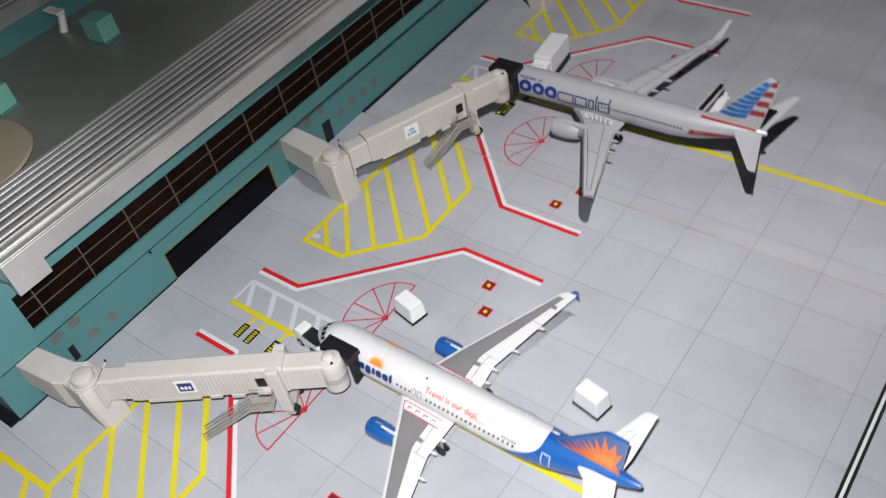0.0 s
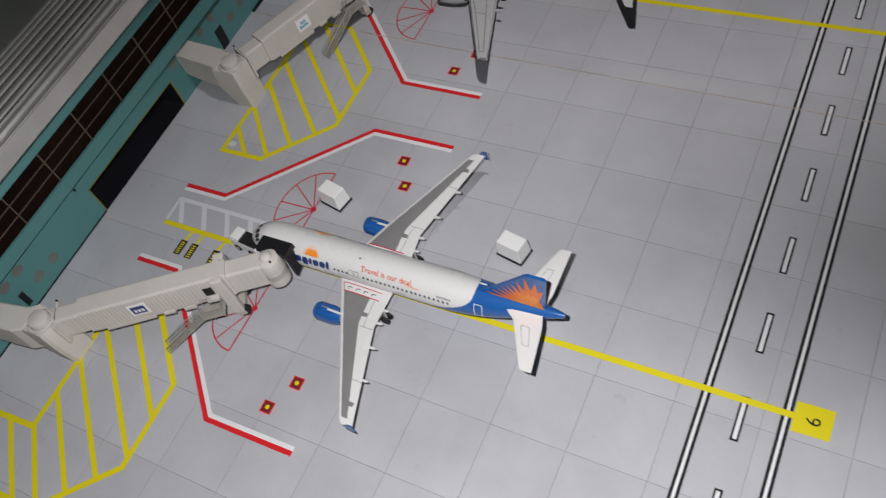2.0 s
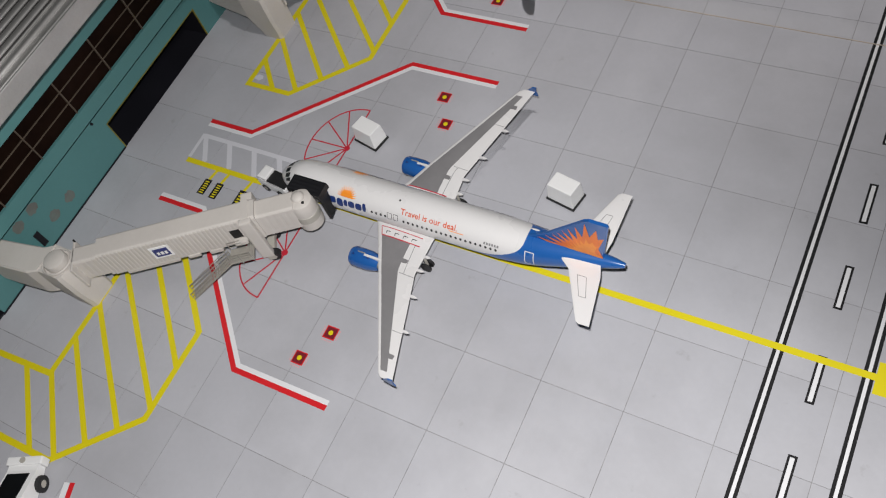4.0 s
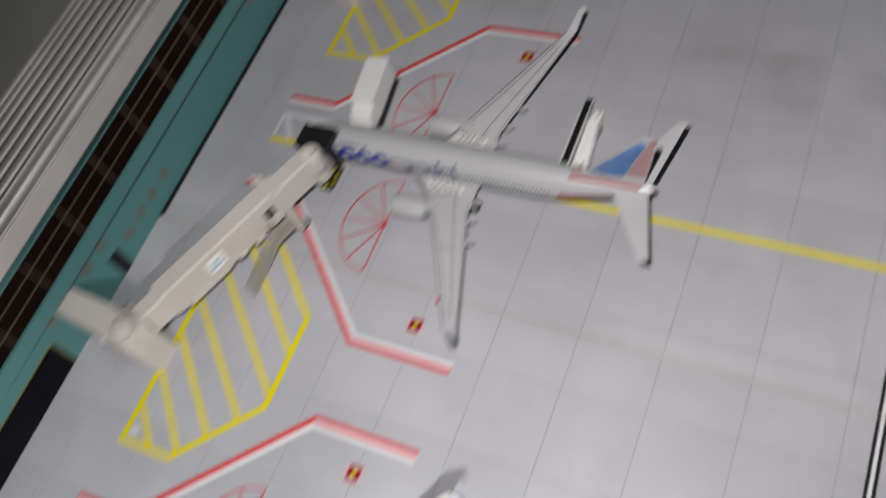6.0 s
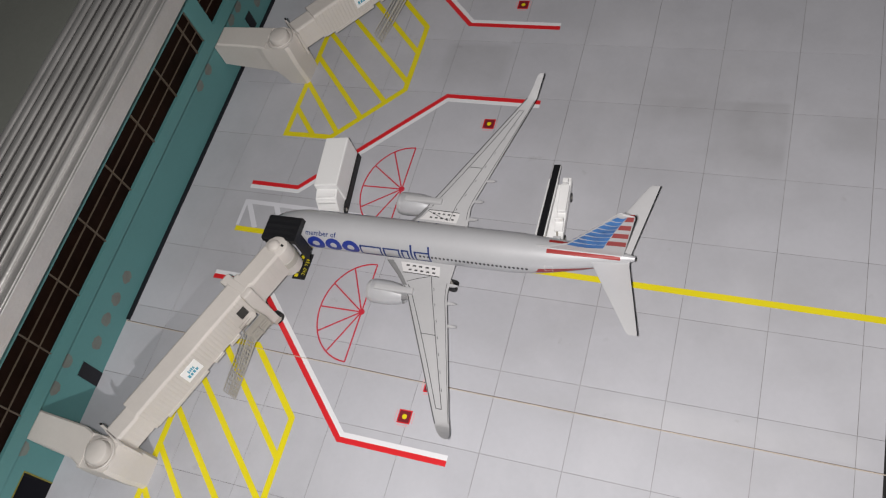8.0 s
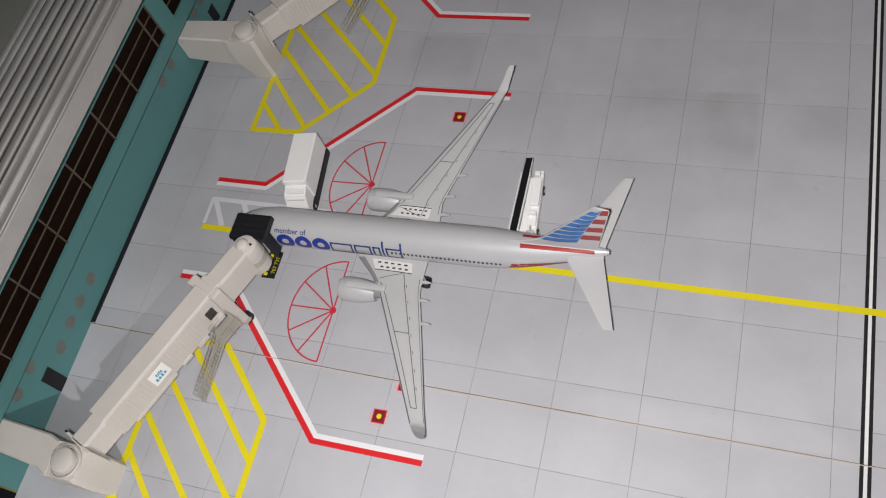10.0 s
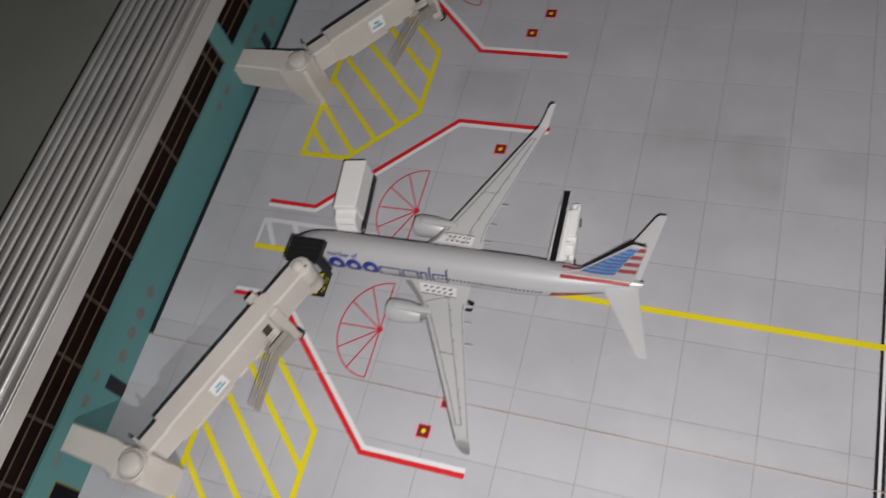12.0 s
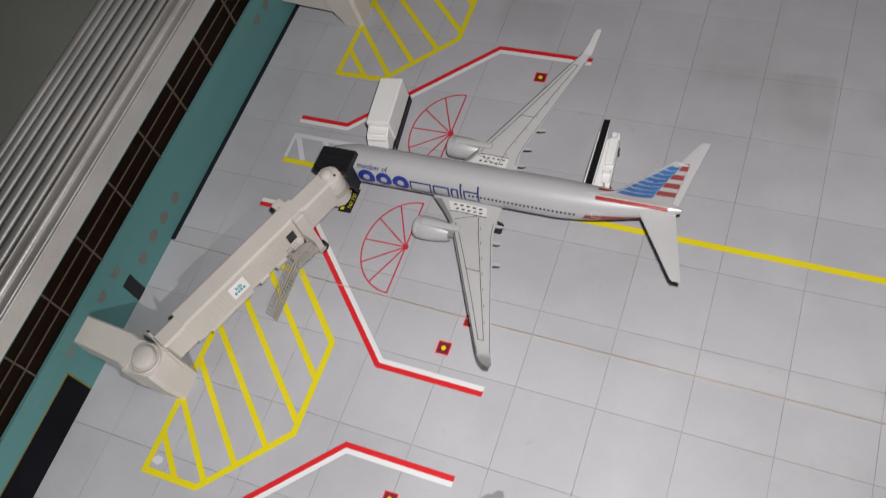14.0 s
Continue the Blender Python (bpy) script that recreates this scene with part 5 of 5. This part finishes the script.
def catering_truck():
    t = thing("catering_truck", "white high-sided truck standing beside the silver aircraft", "truck", at(-62.1, 141.6, 0, 97))
    part("box_body", box(B(), -6.8, 9.0, -3.35, 3.35, 2.6, 10.0, 0.4), WHITE, t, "plain white box body")
    part("roof_rim", box(B(), -6.5, 8.7, -3.05, 3.05, 9.9, 10.15, 0.1), WHITE, t)
    c = part("cab", ring_loft(B(), [[(x, s * 3.0, z) for s, z in ((-1, 1.4), (1, 1.4), (1, h), (-1, h))] for x, h in ((-6.7, 8.2), (-7.2, 8.3), (-9.6, 7.6), (-10.9, 5.0), (-11.2, 4.2), (-11.3, 1.4))]), WHITE, t, "low white driver's cab")
    part("windscreen", box(box(B(), -10.3, -9.95, -2.5, 2.5, 6.2, 7.0, 0.1), -9.2, -7.4, -2.5, 2.5, 7.8, 8.25, 0.1), WHITE, c)
    # chassis juts past the body on one side to paint the truck's shade
    part("chassis", box(B(), -8.6, 8.9, -3.75, 3.1, 0.5, 2.7, 0.2), RUBBER, t, "black chassis, drawn wider on one side for its shade")
    for x in (-8.8, -0.5, 5.6):
        for y in (-2.9, 2.9):
            wheel(t, x, y, 1.25, 0.9)


catering_truck()


def belt_loader():
    t = thing("belt_loader", "white baggage belt loader with a black conveyor belt beside the aircraft", "belt loader", at(-1.2, 138.0, 0, 94))
    tilt = Matrix.Translation((0, 0.0, 7.0)) @ Matrix.Rotation(radians(12), 4, "Y")
    part("conveyor", box(B(), -13.0, 12.6, -0.95, 0.95, -0.6, 0.30, 0.1, turn=tilt), WHITE, t, "sloping white conveyor frame")
    part("belt", box(B(), -13.05, 12.65, -0.82, 0.82, 0.26, 0.45, turn=tilt), BELLOWS, t, "black conveyor belt")
    for a, b in ((-1.22, -0.88), (0.88, 1.22)):
        part("side_rail", box(B(), -11.2, 7.4, a, b, -0.3, 0.62, 0.1, turn=tilt), WHITE, t)
    part("chassis", box(box(box(B(), -9.5, 8.8, -4.0, -1.7, 1.3, 3.4, 0.25), -9.0, 8.0, -1.8, 1.6, 1.3, 2.6, 0.2), -8.4, 6.0, 1.0, 1.7, 2.4, 4.4, 0.15), WHITE, t, "white vehicle body")
    part("engine_cover", box(B(), -1.0, 7.0, -3.9, -1.6, 3.3, 4.5, 0.3), WHITE, t)
    part("lamp_box", box(B(), 7.4, 8.6, -3.3, -2.0, 3.3, 4.9, 0.2), WHITE, t)
    c = part("driver_seat", box(box(B(), -6.4, -3.4, -3.8, -1.7, 3.3, 4.1, 0.2), -4.0, -3.3, -3.8, -1.7, 4.0, 5.6, 0.2), WHITE, t)
    part("steering_column", tube(B(), (-8.0, -2.7, 3.2), (-7.2, -2.7, 4.8), 0.25, k=8), CREAM_DARK, c)
    part("dashboard", box(B(), -9.2, -8.2, -3.8, -1.8, 3.3, 4.6, 0.2), PALE_GREY, t)
    part("rear_step", box(B(), 8.2, 10.4, -3.6, -1.6, 1.4, 2.2, 0.15), WHITE, t)
    for x in (-7.2, 5.0):
        for y in (-3.8, 1.4):
            wheel(t, x, y, 1.2, 0.8)


belt_loader()


def pushback_tug():
    t = thing("pushback_tug", "low white aircraft tug with a black deck under the aircraft's nose", "aircraft tug", at(-54.4, 2.4, 0, -7))
    part("body", box(B(), -4.7, 5.2, -2.4, 2.3, 1.0, 4.2, 0.4), WHITE, t, "white tug body")
    part("front_cover", box(B(), -4.6, -1.6, -2.0, 2.1, 4.0, 5.2, 0.4), WHITE, t)
    part("deck", box(B(), -1.5, 5.0, -2.0, 2.0, 4.1, 4.5, 0.1), RUBBER, t, "black deck plate")
    part("guard_rail", tube(B(), (-4.6, -2.3, 4.5), (5.0, -2.3, 4.5), 0.16, k=6), PALE_GREY, t)
    for x in (-2.6, 2.8):
        for y in (-2.2, 2.2):
            wheel(t, x, y, 1.3, 0.8)


pushback_tug()


def tanker():
    t = thing("service_truck", "white service truck with a black sloping windscreen beside the hatching", "truck", at(-67.3, -94.9, 0, 115))
    part("bumper", box(B(), 7.6, 9.6, -4.7, 4.7, 1.6, 4.6, 0.35), WHITE, t, "white bumper")
    part("emblem", tube(B(), (8.7, 0.4, 4.4), (8.7, 0.4, 4.75), 0.75, k=18), CREAM_DARK, t, "round grey emblem")
    part("cab", ring_loft(B(), [[(x, s * 3.9, z) for s, z in ((-1, 1.5), (1, 1.5), (1, h), (-1, h))] for x, h in ((7.8, 4.2), (6.2, 4.4), (-2.4, 7.6), (-5.0, 7.9), (-5.2, 1.6))]), WHITE, t, "white driver's cab")
    rake = Matrix.Translation((1.9, 0, 6.01)) @ Matrix.Rotation(math.atan2(3.2, 8.6), 4, "Y")
    part("windscreen", box(B(), -4.0, 3.7, -2.6, 3.3, 0.0, 0.14, turn=rake), GLASS_DARK, t, "black windscreen")
    part("body", box(B(), -24.0, -5.4, -4.2, 4.2, 2.2, 8.6, 0.4), WHITE, t, "white box body")
    for x in (3.6, -18.5):
        for y in (-4.3, 4.3):
            wheel(t, x, y, 2.0, 1.2)


tanker()


# ---- apron slabs: each a thin plate with its own edges ----
PITCH_X, PITCH_Y, SKEW = 18.85, 19.85, -0.016
slab_mesh = box(B(), -PITCH_X / 2 + 0.065, PITCH_X / 2 - 0.065, -PITCH_Y / 2 + 0.065, PITCH_Y / 2 - 0.065, -0.14, 0.0)
for v in slab_mesh.verts:
    v.co.y += SKEW * v.co.x
first_slab = part("slab", slab_mesh, APRON, ground)
GRID_X, GRID_Y = 14.3, 15.2
first_slab.location = ((GRID_X + PITCH_X / 2) / 1000, (GRID_Y + PITCH_Y / 2 + SKEW * (GRID_X + PITCH_X / 2 - 45)) / 1000, 0)
rest = B()
for i in range(-14, 12):
    for j in range(-9, 22):
        x = GRID_X + PITCH_X * (i + 0.5)
        y = GRID_Y + PITCH_Y * (j + 0.5) + SKEW * (x - 45)
        if (i, j) == (0, 0):
            continue
        if -7 <= i <= 5 and -6 <= j <= 15:
            s = new("slab", first_slab.data)
            s.parent = ground
            s.location = (x / 1000, y / 1000, 0)
        else:
            box(rest, x - PITCH_X / 2 + 0.07, x + PITCH_X / 2 - 0.07, y - PITCH_Y / 2 + 0.07, y + PITCH_Y / 2 - 0.07, -0.14, 0.0)
tagged(part("outer_slabs", rest, APRON, ground, "grey slabs further out"), kind="stuff")
